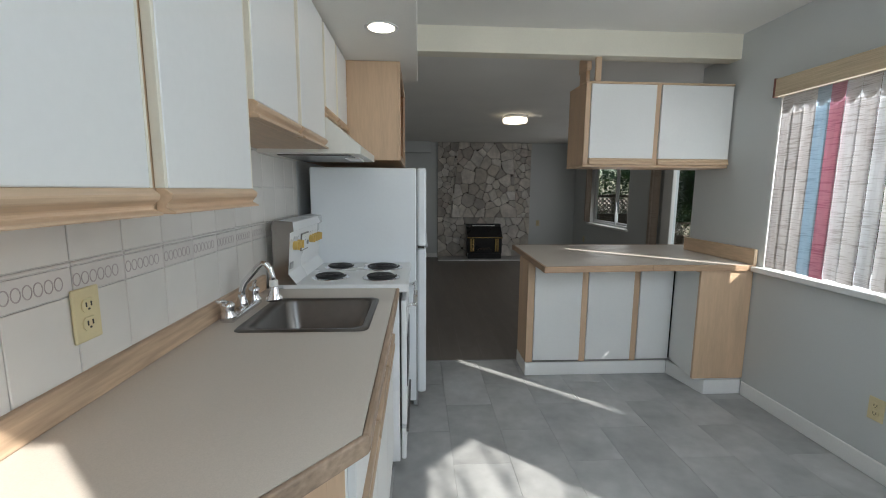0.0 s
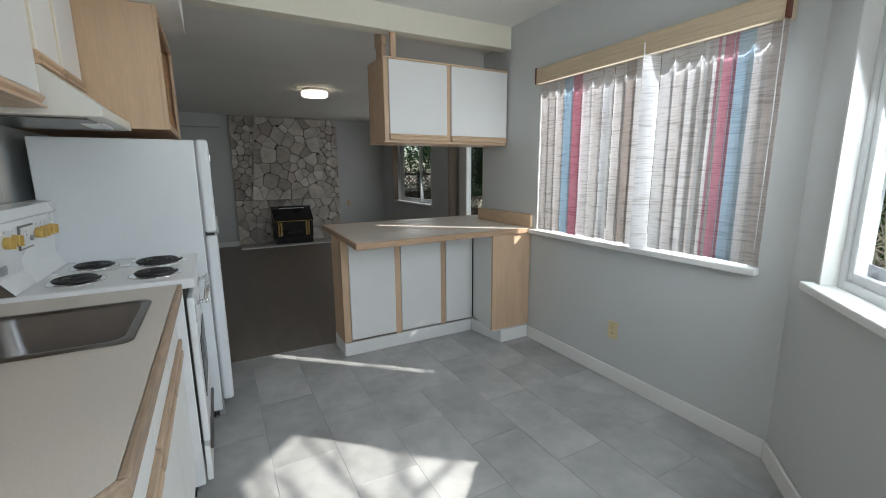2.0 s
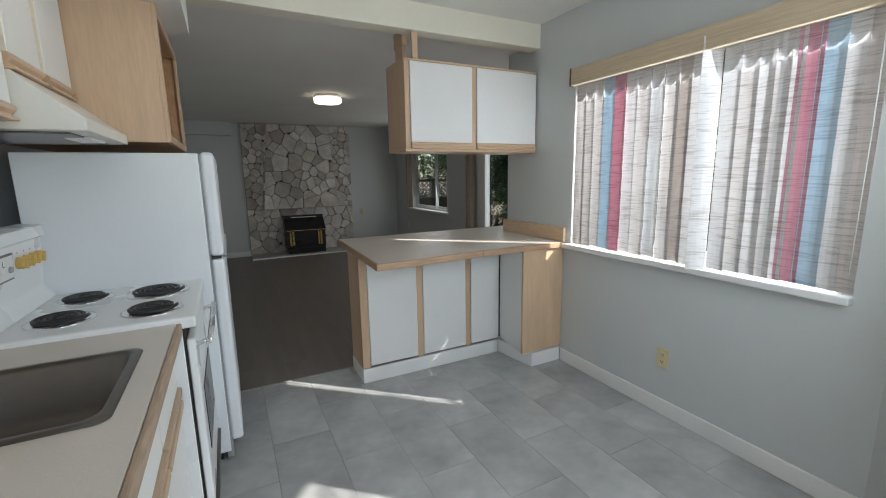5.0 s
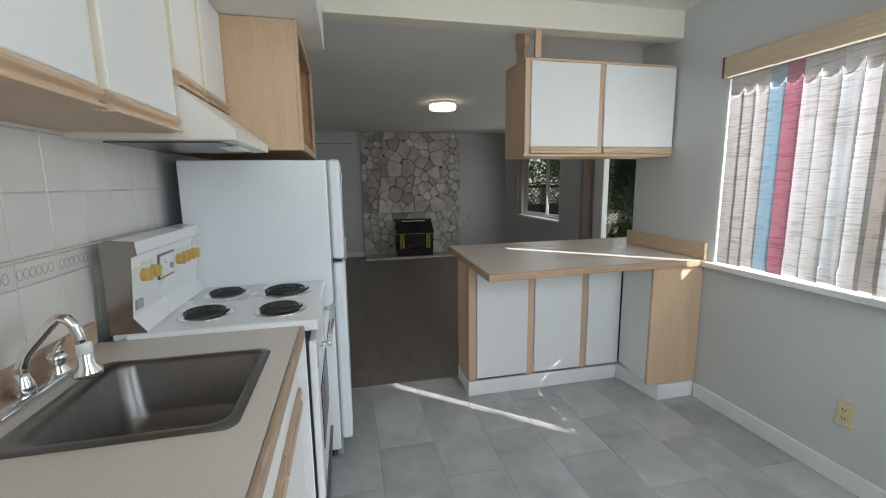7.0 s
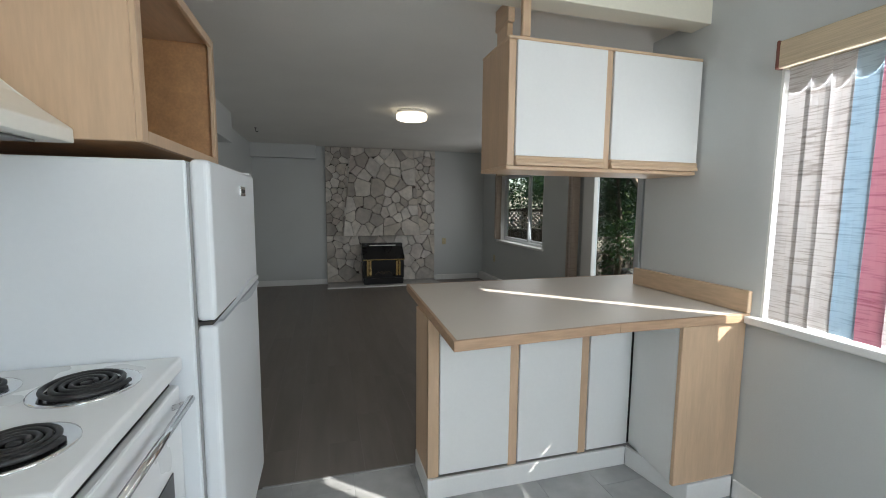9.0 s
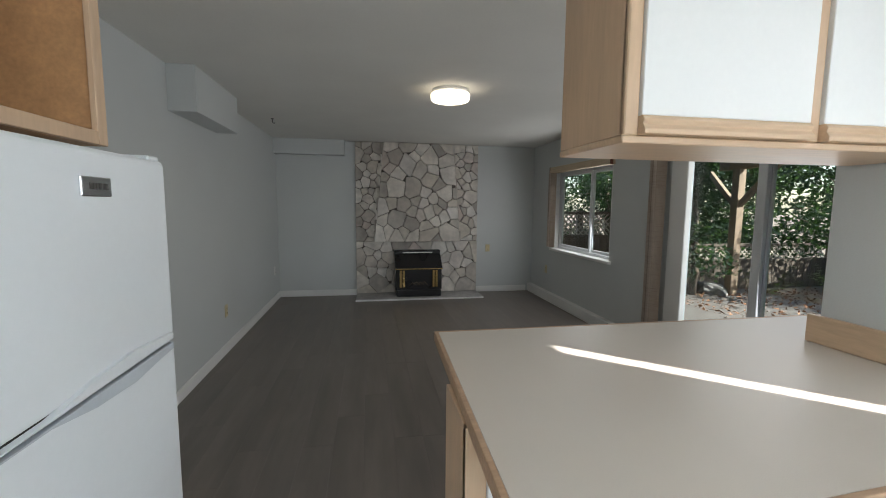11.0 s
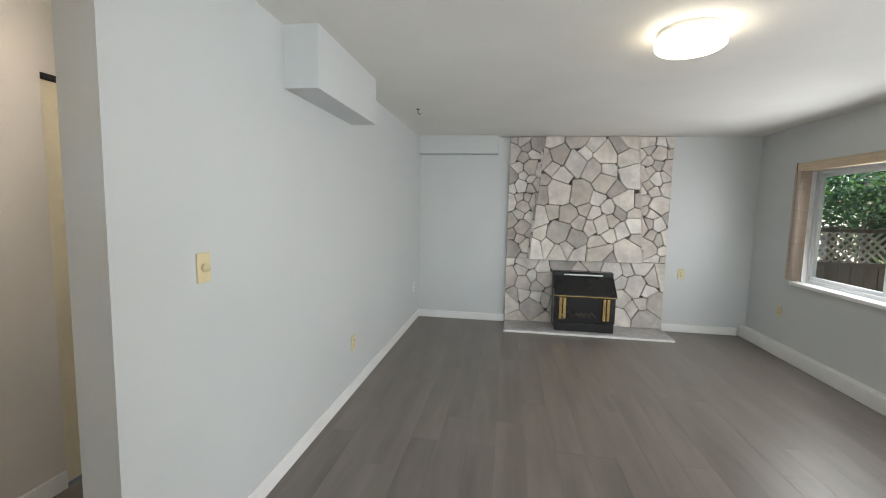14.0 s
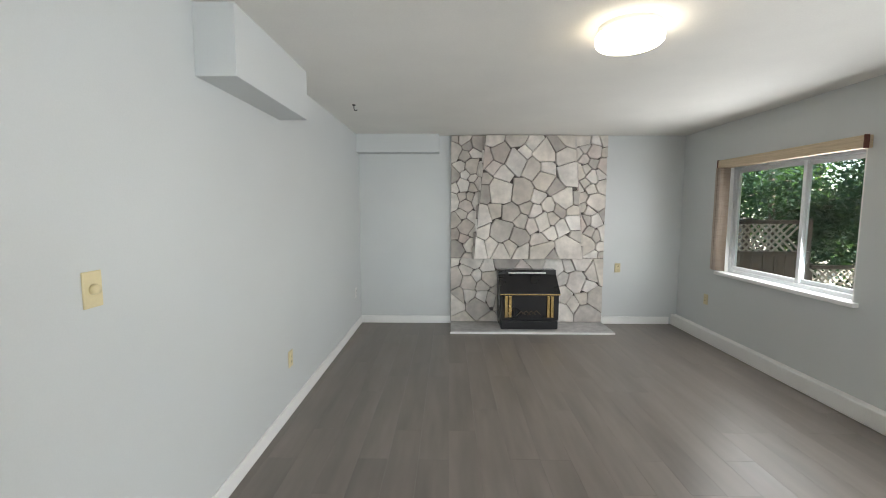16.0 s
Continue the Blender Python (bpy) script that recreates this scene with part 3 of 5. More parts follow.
patio_door()


def slat(name, at, width, height, angle, material, parent, off):
    """One woven vertical slat: a thin, slightly curved strip with a weighted hem."""
    bm = bmesh.new()
    c, s = math.cos(angle), math.sin(angle)
    n = 4
    rows = []
    for z in (0, 0.035, height):
        row = []
        for i in range(n + 1):
            u = (i / n - 0.5) * width
            bulge = 0.006 * (1 - (2 * i / n - 1) ** 2) + (0.004 if z == 0 else 0)
            row.append(bm.verts.new((at[0] + s * u + c * bulge, at[1] + c * u - s * bulge, at[2] + z)))
        rows.append(row)
    for r, q in zip(rows, rows[1:]):
        for i in range(n):
            bm.faces.new((r[i], r[i + 1], q[i + 1], q[i]))
    ret = bmesh.ops.extrude_face_region(bm, geom=bm.faces[:])
    vs = [v for v in ret["geom"] if isinstance(v, bmesh.types.BMVert)]
    bmesh.ops.translate(bm, verts=vs, vec=(0.0015, 0.0, 0))
    return finish(name, bm, material, parent)


def valance(parent, x0, x1, y0, y1, z0, z1):
    box("valance", (x0, y0, z0), (x1, y1, z1), VALANCE, parent, 0.004)
    for y in (y0, y1):
        box("valance_end", (x0 - 0.006, y - 0.006, z0 - 0.003), (x0 + 0.03, y + 0.006, z1 + 0.003), VALEND, parent, 0.003)


def kitchen_blind():
    b = thing("vertical_blind", (2.55, 2.34, 0.9), "woven tan vertical blind with red and blue slats, closed", "blind")
    valance(b, 2.505, KW, 1.548, 3.075, 1.968, 2.075)
    box("rail", (2.530, 1.56, 2.045), (2.56, 3.06, 2.07), ALU, b, 0.003)
    rnd = random.Random(4)
    row = [(3.008, SLAT_TAN), (2.938, SLAT_TAN), (2.864, SLAT_TAN), (2.786, SLAT_BLUE), (2.706, SLAT_RED), (2.624, SLAT_PALE), (2.542, SLAT_TAN), (2.458, SLAT_PALE), (2.375, SLAT_TAN),
           (2.312, SLAT_BROWN), (2.080, SLAT_PALE), (2.01, SLAT_TAN), (1.945, SLAT_PALE), (1.89, SLAT_TAN), (1.845, SLAT_PALE), (1.785, SLAT_RED), (1.715, SLAT_BLUE), (1.655, SLAT_TAN), (1.595, SLAT_BROWN)]
    for y, m in row:
        slat("slat", (2.546 + rnd.uniform(-0.002, 0.002), y, 0.925 + rnd.uniform(-0.006, 0.004)), 0.089, 1.115, 0.10 + rnd.uniform(-0.08, 0.08), m, b, None)
    slat("slat", (2.545, 2.243, 0.915), 0.089, 1.125, 0.12, SLAT_PALE, b, None)
    slat("slat", (2.531, 2.166, 0.905), 0.089, 1.125, -0.85, SLAT_PALE, b, None)
    tube("chain", [(2.525, 1.565, 1.97), (2.527, 1.563, 1.5), (2.525, 1.565, 1.0)], 0.0022, PLASTICW, b, 6)
    tube("chain", [(2.538, 2.42, 0.925), (2.535, 2.36, 0.905), (2.535, 2.30, 0.895), (2.538, 2.24, 0.925)], 0.0018, PLASTICW, b, 6)


kitchen_blind()


def stack_blind(name, label, x, y0, y1, z0, z1, va):
    """Slats pushed together at one end of the rail."""
    b = thing(name, (x, (y0 + y1) / 2, z0), label, "blind")
    valance(b, *va)
    n = int((y1 - y0) / 0.016)
    rnd = random.Random(7)
    for i in range(n):
        slat("slat", (x + rnd.uniform(-0.004, 0.004), y0 + (i + 0.5) * (y1 - y0) / n, z0 + rnd.uniform(0, 0.006)), 0.089, z1 - z0, -0.65 + rnd.uniform(-0.15, 0.15), SLAT_SOFT_PALE if i % 3 else SLAT_SOFT, b, None)


stack_blind("vertical_blind", "brown woven vertical blind drawn to one end of the living window", 3.545, 8.325, 8.43, 0.815, 1.885, (3.54, LW, 6.89, 8.465, 1.88, 1.968))
stack_blind("vertical_blind", "brown woven vertical blind drawn to one end of the patio door", 3.52, 6.02, 6.13, 0.03, 2.15, (3.47, LW, 4.1, 6.15, 2.145, 2.235))
bs = thing("vertical_blind", (wb.x + bd.x * 0.95 - 0.04, wb.y + bd.y * 0.95 + 0.03, 0.95), "brown woven slats drawn aside at the bay window", "blind", turn=BAYTURN)
for i in range(5):
    o = slat("slat", (0, 0, 0), 0.085, 1.12, 0.35 + 0.1 * (i % 2), SLAT_BROWN, bs, None)
    o.location = (i * 0.022 - 0.18, 0.03, 0.54)
tube("cord", [(-0.145, 0.0, 0.02), (-0.143, -0.03, -0.03), (-0.142, -0.036, -0.06), (-0.146, -0.034, -0.20), (-0.150, -0.03, -0.336)], 0.002, GREYP, bs, 6)

# ---- kitchen: counter run ----
CZ = 0.938


def counter():
    c = thing("kitchen_counter", (0, 1.7, 0), "beige laminate kitchen counter with maple edge over white base cabinets", "counter")
    x0, x1, y1, cut = KL + 0.006, 0.252, 2.46, 1.268
    yn = cut - (x1 - x0) * 1.14
    # top with a hole for the sink
    hx0, hx1, hy0, hy1 = -0.240, 0.160, 1.865, 2.25
    t0, t1 = CZ - 0.035, CZ
    bm = bmesh.new()
    xi = x1 - 0.016
    for lo, hi in (((x0, cut, t0), (hx0, y1, t1)), ((hx1, cut, t0), (xi, y1, t1)), ((hx0, cut, t0), (hx1, hy0, t1)), ((hx0, hy1, t0), (hx1, y1, t1))):
        add_box(bm, lo, hi)
    tri = [(x0, cut), (xi, cut), (xi - 0.002, cut - 0.003), (x0, yn)]
    lo = [bm.verts.new((p[0], p[1], t0)) for p in tri]
    hi = [bm.verts.new((p[0], p[1], t1)) for p in tri]
    bm.faces.new(lo)
    bm.faces.new(hi)
    for i in range(4):
        bm.faces.new((lo[i], lo[(i + 1) % 4], hi[(i + 1) % 4], hi[i]))
    bmesh.ops.remove_doubles(bm, verts=bm.verts, dist=1e-5)
    finish("worktop", bm, LAMINATE, c)
    box("edge", (xi, cut, t0 - 0.004), (x1, y1, t1 + 0.0005), EDGE, c, 0.005, 2)
    prism("edge", [(xi, cut), (x1, cut), (x0 + 0.016, yn), (x0, yn)], "z", t0 - 0.004, t1 + 0.0005, EDGE, c, 0.004, 2)
    box("backsplash", (x0, yn + 0.02, CZ), (x0 + 0.02, y1, CZ + 0.068), SPLASH, c, 0.005, 2, label="oiled wooden backsplash strip")
    # base cabinets
    box("body", (x0, cut + 0.02, 0.1), (0.20, y1, 0.745), MELA, c, 0.002)
    box("front_rail", (0.18, cut + 0.02, 0.745), (0.20, y1, t0), MELA, c, 0.001)
    prism("body", [(x0, cut + 0.02), (0.20, cut + 0.02), (x0, yn + 0.08)], "z", 0.1, t0, WOOD, c, 0.002)
    box("plinth", (x0, cut + 0.02, 0.0), (0.15, y1, 0.1), TRIM, c, 0.002)
    ys = (cut + 0.03, 1.69, 2.07, y1 - 0.01)
    for a, b in zip(ys, ys[1:]):
        box("drawer_front", (0.20, a + 0.006, 0.725), (0.219, b - 0.006, 0.890), MELA, c, 0.002)
        box("pull_rail", (0.20, a + 0.006, 0.697), (0.231, b - 0.006, 0.725), SPLASH, c, 0.006, 2)
        box("door", (0.20, a + 0.006, 0.115), (0.219, b - 0.006, 0.650), MELA, c, 0.002)
        box("pull_rail", (0.20, a + 0.006, 0.650), (0.231, b - 0.006, 0.678), SPLASH, c, 0.006, 2)
    v = (x1 - x0) / math.hypot(x1 - x0, cut - yn)
    for k in (0.06, 0.40):
        px, py = 0.20 + (x0 - 0.20) * k, cut + 0.02 + (yn + 0.08 - cut - 0.02) * k
        prism("stile", [(px, py), (px - 0.035, py - 0.036), (px - 0.022, py - 0.048), (px + 0.013, py - 0.012)], "z", 0.1, t0 - 0.004, WOOD, c, 0.002)


counter()


def sink():
    s = thing("kitchen_sink", (-0.04, 2.03, CZ), "brushed stainless steel kitchen sink set in the counter", "sink")
    x0, x1, y0, y1 = -0.255, 0.178, 1.85, 2.27
    bm = bmesh.new()

    def loop(ix, iy, r, z, n=6, skew=0.0):
        out = []
        for cx, cy, a0 in ((x1 - ix - r, y1 - iy - r, 0), (x0 + ix + r + skew, y1 - iy - r, 90), (x0 + ix + r + skew, y0 + iy + r, 180), (x1 - ix - r, y0 + iy + r, 270)):
            for k in range(n + 1):
                a = radians(a0 + 90 * k / n)
                out.append(bm.verts.new((cx + r * math.cos(a), cy + r * math.sin(a), z)))
        return out
    rings = [loop(0, 0, 0.03, CZ + 0.001), loop(0.004, 0.004, 0.03, CZ + 0.006), loop(0.022, 0.022, 0.04, CZ + 0.006, skew=0.03), loop(0.027, 0.027, 0.045, CZ - 0.004, skew=0.03),
             loop(0.036, 0.036, 0.055, CZ - 0.13, skew=0.03), loop(0.058, 0.058, 0.05, CZ - 0.165, skew=0.03), loop(0.15, 0.15, 0.04, CZ - 0.172, skew=0.02)]
    for a, b in zip(rings, rings[1:]):
        for i in range(len(a)):
            bm.faces.new((a[i], a[(i + 1) % len(a)], b[(i + 1) % len(a)], b[i]))
    bm.faces.new(rings[-1])
    finish("bowl", bm, STEEL, s, smooth=True)
    lathe("drain", [(0.042, 0), (0.042, 0.004), (0.034, 0.005), (0.03, 0.001), (0.0001, 0.001)], (-0.03, 2.06, CZ - 0.172), CHROME, s)


sink()


def faucet():
    f = thing("faucet", (-0.31, 2.080, CZ), "chrome two-handle kitchen faucet with an arched spout", "faucet")
    z = CZ
    bm = bmesh.new()
    add_box(bm, (-0.335, 1.950, z), (-0.285, 2.210, z + 0.022), 0.009, 3)
    finish("base", bm, CHROME, f, smooth=True)
    for y in (1.965, 2.195):
        lathe("valve", [(0.026, 0), (0.026, 0.012), (0.018, 0.022), (0.02, 0.04), (0.022, 0.05), (0.014, 0.06), (0.0001, 0.062)], (-0.31, y, z + 0.012), CHROME, f)
        s = -1 if y < 2 else 1
        tube("handle", [(-0.31, y, z + 0.066), (-0.315, y + s * 0.018, z + 0.078), (-0.322, y + s * 0.05, z + 0.085)], [0.009, 0.007, 0.006], CHROME, f)
    lathe("spout_base", [(0.022, 0), (0.02, 0.02), (0.014, 0.04), (0.012, 0.05)], (-0.31, 2.080, z + 0.02), CHROME, f)
    pts = [(-0.31, 2.080, z + 0.05), (-0.309, 2.081, z + 0.085), (-0.300, 2.085, z + 0.112), (-0.252, 2.100, z + 0.172), (-0.240, 2.104, z + 0.182), (-0.226, 2.108, z + 0.178), (-0.215, 2.111, z + 0.160), (-0.208, 2.113, z + 0.130), (-0.205, 2.114, z + 0.105)]
    tube("spout", pts, 0.0115, CHROME, f, 12)
    lathe("collar", [(0.013, 0.012), (0.016, 0.008), (0.016, -0.012), (0.012, -0.016)], (-0.204, 2.115, z + 0.105), PLASTICW, f, 16)
    lathe("spray_head", [(0.012, 0), (0.017, -0.012), (0.017, -0.034), (0.03, -0.05), (0.03, -0.06), (0.0001, -0.06)], (-0.204, 2.115, z + 0.098), CHROME, f)


faucet()


def outlet(name, at, axis, label, material=None, screws=True):
    """A wall plate with two sockets. axis: the way it faces."""
    turn = {"+x": 90, "-x": 270, "-y": 0, "+y": 180}[axis]
    o = thing(name, at, label, "outlet", turn=turn if turn else 360)
    m = material or ALMOND
    box("plate", (-0.036, -0.007, -0.058), (0.036, 0, 0.058), m, o, 0.004, 2)
    for dz in (-0.02, 0.02):
        prism("socket", [(b, dz + a) for a, b in ((-0.014, -0.011), (-0.014, 0.011), (-0.006, 0.017), (0.006, 0.017), (0.014, 0.011), (0.014, -0.011), (0.006, -0.017), (-0.006, -0.017))], "y", -0.010, -0.006, m, o)
        boxes("slot", [((-0.008, -0.0115, dz - 0.003), (-0.0055, -0.0098, dz + 0.007)), ((0.0055, -0.0115, dz - 0.003), (0.008, -0.0098, dz + 0.007)), ((-0.002, -0.0115, dz - 0.010), (0.002, -0.0098, dz - 0.006))], SLOT, o, 0)
    return o


outlet("wall_outlet", (KL + 0.012, 1.438, 1.127), "+x", "almond duplex outlet on the tiled backsplash")
outlet("wall_outlet", (KW, 2.334, 0.343), "-x", "almond duplex outlet low on the grey wall")
outlet("wall_outlet", (LL, 6.80, 0.40), "+x", "almond duplex outlet low on the living room wall")
outlet("wall_outlet", (2.83, FARW, 0.72), "-y", "almond outlet on the end wall beside the fireplace")
outlet("wall_outlet", (LW, 8.62, 0.45), "-x", "almond outlet under the living window")
outlet("wall_outlet", (LL, 8.9, 0.45), "+x", "white outlet near the far corner", PLASTICW)
sw = thing("light_switch", (LL, 5.212, 1.205), "almond dimmer switch plate on the wall", "switch", turn=90)
box("plate", (-0.036, -0.007, -0.058), (0.036, 0, 0.058), ALMOND, sw, 0.004, 2)
lathe("dial", [(0.017, 0), (0.017, -0.006), (0.014, -0.016), (0.0001, -0.017)], (0, -0.007, 0), ALMOND, sw, axis="y")

# ---- kitchen: wall cabinets ----


def pull_profile(name, x, y0, y1, z, parent, sx=1, drop=0.05):
    """Moulded wooden finger pull along y."""
    o = [(x, z), (x + sx * 0.016, z), (x + sx * 0.028, z - 0.010), (x + sx * 0.026, z - 0.018), (x + sx * 0.014, z - 0.027), (x + sx * 0.014, z - 0.033), (x + sx * 0.030, z - 0.038), (x + sx * 0.030, z - drop), (x, z - drop)]
    return prism(name, o, "y", y0, y1, WOODY, parent, 0.0015, 1)


def wall_cabinet(y0, y1, z0, z1, splits, label, drop=0.05):
    c = thing("wall_cabinet", (-0.22, (y0 + y1) / 2, z0), label, "cabinet", "wall cabinets over the counter")
    x0, x1 = KL + 0.004, -0.083
    box("body", (x0, y0 + 0.001, z0 + 0.02), (x1, y1 - 0.001, z1), WOOD, c, 0.002)
    box("bottom", (x0, y0 + 0.001, z0), (x1, y1 - 0.001, z0 + 0.018), WOODY, c, 0.002)
    ys = [y0, *splits, y1]
    for a, b in zip(ys, ys[1:]):
        box("door", (x1 + 0.001, a + 0.024, z0 + drop), (-0.064, b - 0.024, z1 - 0.012), MELA, c, 0.002)
        for e in (a + 0.016, b - 0.024):
            box("door_edge", (x1 + 0.001, e, z0 + drop), (-0.065, e + 0.008, z1 - 0.012), BEAM, c, 0.001)
        pull_profile("pull_rail", x1 + 0.001, a + 0.016, b - 0.016, z0 + drop, c, 1, drop)
    return c


wall_cabinet(0.42, 1.617, 1.352, SOFFIT, (0.82, 1.223), "white door wall cabinet with maple finger pulls over the counter", 0.042)
wall_cabinet(1.619, 2.462, 1.570, SOFFIT, (2.049,), "white door wall cabinet with maple finger pulls over the sink", 0.045)
wall_cabinet(2.464, 3.046, 1.712, SOFFIT, (2.74,), "short white door wall cabinet above the range hood", 0.045)


def fridge_cabinet():
    c = thing("fridge_cabinet", (-0.08, 3.45, 1.545), "open-fronted maple cabinet above the refrigerator", "cabinet")
    x0, x1, y0, y1, z0, z1 = KL + 0.004, 0.221, 3.05, 3.895, 1.565, 2.117
    box("side", (x0, y0, z0), (x1, y0 + 0.018, z1), WOOD, c, 0.002)
    box("side", (x0, y1 - 0.018, z0), (x1, y1, z1), INNER, c, 0.002)
    box("top", (x0, y0 + 0.018, z1 - 0.018), (x1, y1 - 0.018, z1), WOODY, c, 0.001)
    box("bottom", (x0, y0 + 0.018, z0), (x1, y1 - 0.018, z0 + 0.018), INNER, c, 0.001)
    box("back", (x0, y0 + 0.018, z0 + 0.018), (x0 + 0.01, y1 - 0.018, z1 - 0.018), INNER, c, 0.001)
    boxes("face_frame", [((x1, y0, z0), (x1 + 0.016, y0 + 0.04, z1)), ((x1, y1 - 0.04, z0), (x1 + 0.016, y1, z1)), ((x1, y0 + 0.04, z0), (x1 + 0.016, y1 - 0.04, z0 + 0.035)), ((x1, y0 + 0.04, z1 - 0.035), (x1 + 0.016, y1 - 0.04, z1))], WOOD, c, 0.002)


fridge_cabinet()


def range_hood():
    h = thing("range_hood", (-0.15, 2.7, 1.50), "white enamel range hood under the short cabinet", "hood")
    prism("shell", [(KL + 0.004, 1.552), (0.085, 1.552), (0.085, 1.588), (-0.03, 1.672), (-0.062, 1.709), (KL + 0.004, 1.709)], "y", 2.466, 3.044, mat("ivory_enamel", (0.78, 0.76, 0.69), 0.35, noise_scale=50, vary=0.02), h, 0.004, 2)
    box("filter", (-0.30, 2.52, 1.546), (0.03, 2.99, 1.5515), STEEL, h, 0.001)
    box("light", (-0.02, 2.66, 1.542), (0.05, 2.84, 1.5515), PLASTICW, h, 0.003)


range_hood()


def stove():
    s = thing("stove", (0, 2.7, 0), "white electric coil stove with yellowed knobs beside the counter", "stove")
    x0, x1, y0, y1 = -0.345, 0.26, 2.464, 3.066
    box("body", (x0, y0, 0.05), (x1 - 0.01, y1, 0.915), ENAMEL, s, 0.003)
    bm = bmesh.new()
    add_box(bm, (x0 + 0.06, y0 - 0.003, 0.915), (x1 + 0.034, y1 + 0.002, 0.955), 0.008, 3)
    finish("cooktop", bm, ENAMEL, s)
    prism("control_panel", [(-0.322, 0.93), (-0.225, 0.956), (-0.262, 1.005), (-0.247, 1.195), (-0.230, 1.203), (-0.233, 1.243), (-0.305, 1.250), (-0.322, 1.235)], "y", y0 + 0.006, y1 - 0.006, ENAMEL, s, 0.003, 2)
    for ya in (y0,):
        prism("panel_side", [(-0.324, 0.955), (-0.222, 0.956), (-0.258, 1.005), (-0.243, 1.195), (-0.226, 1.203), (-0.229, 1.246), (-0.305, 1.253), (-0.324, 1.237)], "y", ya, ya + 0.005, PANELCHROME, s)
    # the face leans: point and normal on it
    d = Vector((0.015, 0, 0.19)).normalized()
    nrm = Vector((d.z, 0, -d.x))
    mid = Vector((-0.2523, 0, 1.128))

    def disc(name, y, up, r, t, material, sides=18):
        c = mid + d * up
        bm = bmesh.new()
        rings = []
        for rr, hh in ((r, 0.0), (r, t * 0.8), (r * 0.9, t)):
            rings.append([bm.verts.new(Vector((c.x, y, c.z)) + nrm * (hh + 0.001) + (d * math.sin(2 * math.pi * k / sides) + Vector((0, 1, 0)) * math.cos(2 * math.pi * k / sides)) * rr) for k in range(sides)])
        for a, b in zip(rings, rings[1:]):
            for k in range(sides):
                bm.faces.new((a[k], a[(k + 1) % sides], b[(k + 1) % sides], b[k]))
        bm.faces.new(rings[0])
        bm.faces.new(rings[-1])
        finish(name, bm, material, s)

    def plate(name, ya, yb, ua, ub, t, material):
        bm = bmesh.new()
        ps = []
        for h in (0.0005, t):
            for y, u in ((ya, ua), (yb, ua), (yb, ub), (ya, ub)):
                c = mid + d * u
                ps.append(bm.verts.new(Vector((c.x, y, c.z)) + nrm * h))
        for q in ((0, 1, 2, 3), (4, 5, 6, 7), (0, 1, 5, 4), (1, 2, 6, 5), (2, 3, 7, 6), (3, 0, 4, 7)):
            bm.faces.new([ps[i] for i in q])
        finish(name, bm, material, s)
    for y in (2.549, 2.618, 2.847, 2.900, 2.953, 3.006):
        disc("knob", y, 0.0, 0.021, 0.020, KNOB)
        plate("knob_grip", y - 0.004, y + 0.004, -0.019, 0.019, 0.030, KNOB)
        disc("knob_mark", y, 0.036, 0.003, 0.001, GREYP, 8)
    plate("clock_frame", 2.662, 2.797, -0.045, 0.045, 0.006, STEEL)
    plate("clock_face", 2.669, 2.790, -0.038, 0.038, 0.008, PLASTICW)
    disc("clock_dial", 2.707, 0.008, 0.024, 0.0095, PLASTICW)
    plate("clock_hand", 2.706, 2.708, 0.008, 0.027, 0.0110, SLOT)
    plate("clock_hand", 2.707, 2.724, 0.007, 0.009, 0.0110, SLOT)
    disc("timer_knob", 2.762, -0.008, 0.011, 0.014, GREYP)
    plate("switch", 2.492, 2.537, -0.105, -0.075, 0.006, GREYP)
    for k, (dx, dy, r) in enumerate(((-0.10, 2.630, 0.082), (0.155, 2.617, 0.082), (-0.10, 2.912, 0.078), (0.14, 2.89, 0.098))):
        lathe("drip_bowl", [(r + 0.012, 0.0), (r + 0.011, 0.004), (r + 0.004, 0.005), (r - 0.006, 0.001), (r * 0.4, -0.002 + 0.004), (0.0001, 0.002)], (dx, dy, 0.9545), CHROME, s, 28)
        bm = bmesh.new()
        turns, pts = 4, []
        for i in range(97):
            a = 2 * math.pi * turns * i / 96
            rr = 0.018 + (r - 0.026) * i / 96
            pts.append((dx + rr * math.cos(a), dy + rr * math.sin(a), 0.966))
        add_tube(bm, pts, 0.0062, 6)
        finish("burner_coil", bm, COIL, s, smooth=True)
        lathe("burner_cap", [(0.012, 0), (0.012, 0.004), (0.0001, 0.005)], (dx, dy, 0.964), COIL, s, 12)
    # Dark sheet behind the oven door: the seam's shade put in as colour.
    box("gap", (x1 - 0.012, y0 + 0.004, 0.24), (x1 - 0.002, y1 - 0.004, 0.915), DARK, s, 0)
    box("oven_door", (x1 - 0.002, y0 + 0.006, 0.245), (x1 + 0.024, y1 - 0.006, 0.875), ENAMEL, s, 0.006, 2)
    box("oven_window", (x1 + 0.024, y0 + 0.10, 0.40), (x1 + 0.027, y1 - 0.10, 0.66), BLACK, s, 0.001)
    box("drawer", (x1 - 0.002, y0 + 0.006, 0.06), (x1 + 0.020, y1 - 0.006, 0.225), ENAMEL, s, 0.005, 2)
    tube("handle", [(x1 + 0.065, y0 + 0.05, 0.845), (x1 + 0.065, y1 - 0.05, 0.845)], 0.011, CHROME, s, 12)
    for y in (y0 + 0.07, y1 - 0.07):
        tube("handle_post", [(x1 + 0.02, y, 0.83), (x1 + 0.066, y, 0.845)], 0.008, CHROME, s, 8)
    box("drawer_pull", (x1 + 0.02, y0 + 0.02, 0.195), (x1 + 0.034, y1 - 0.02, 0.212), STEEL, s, 0.004)
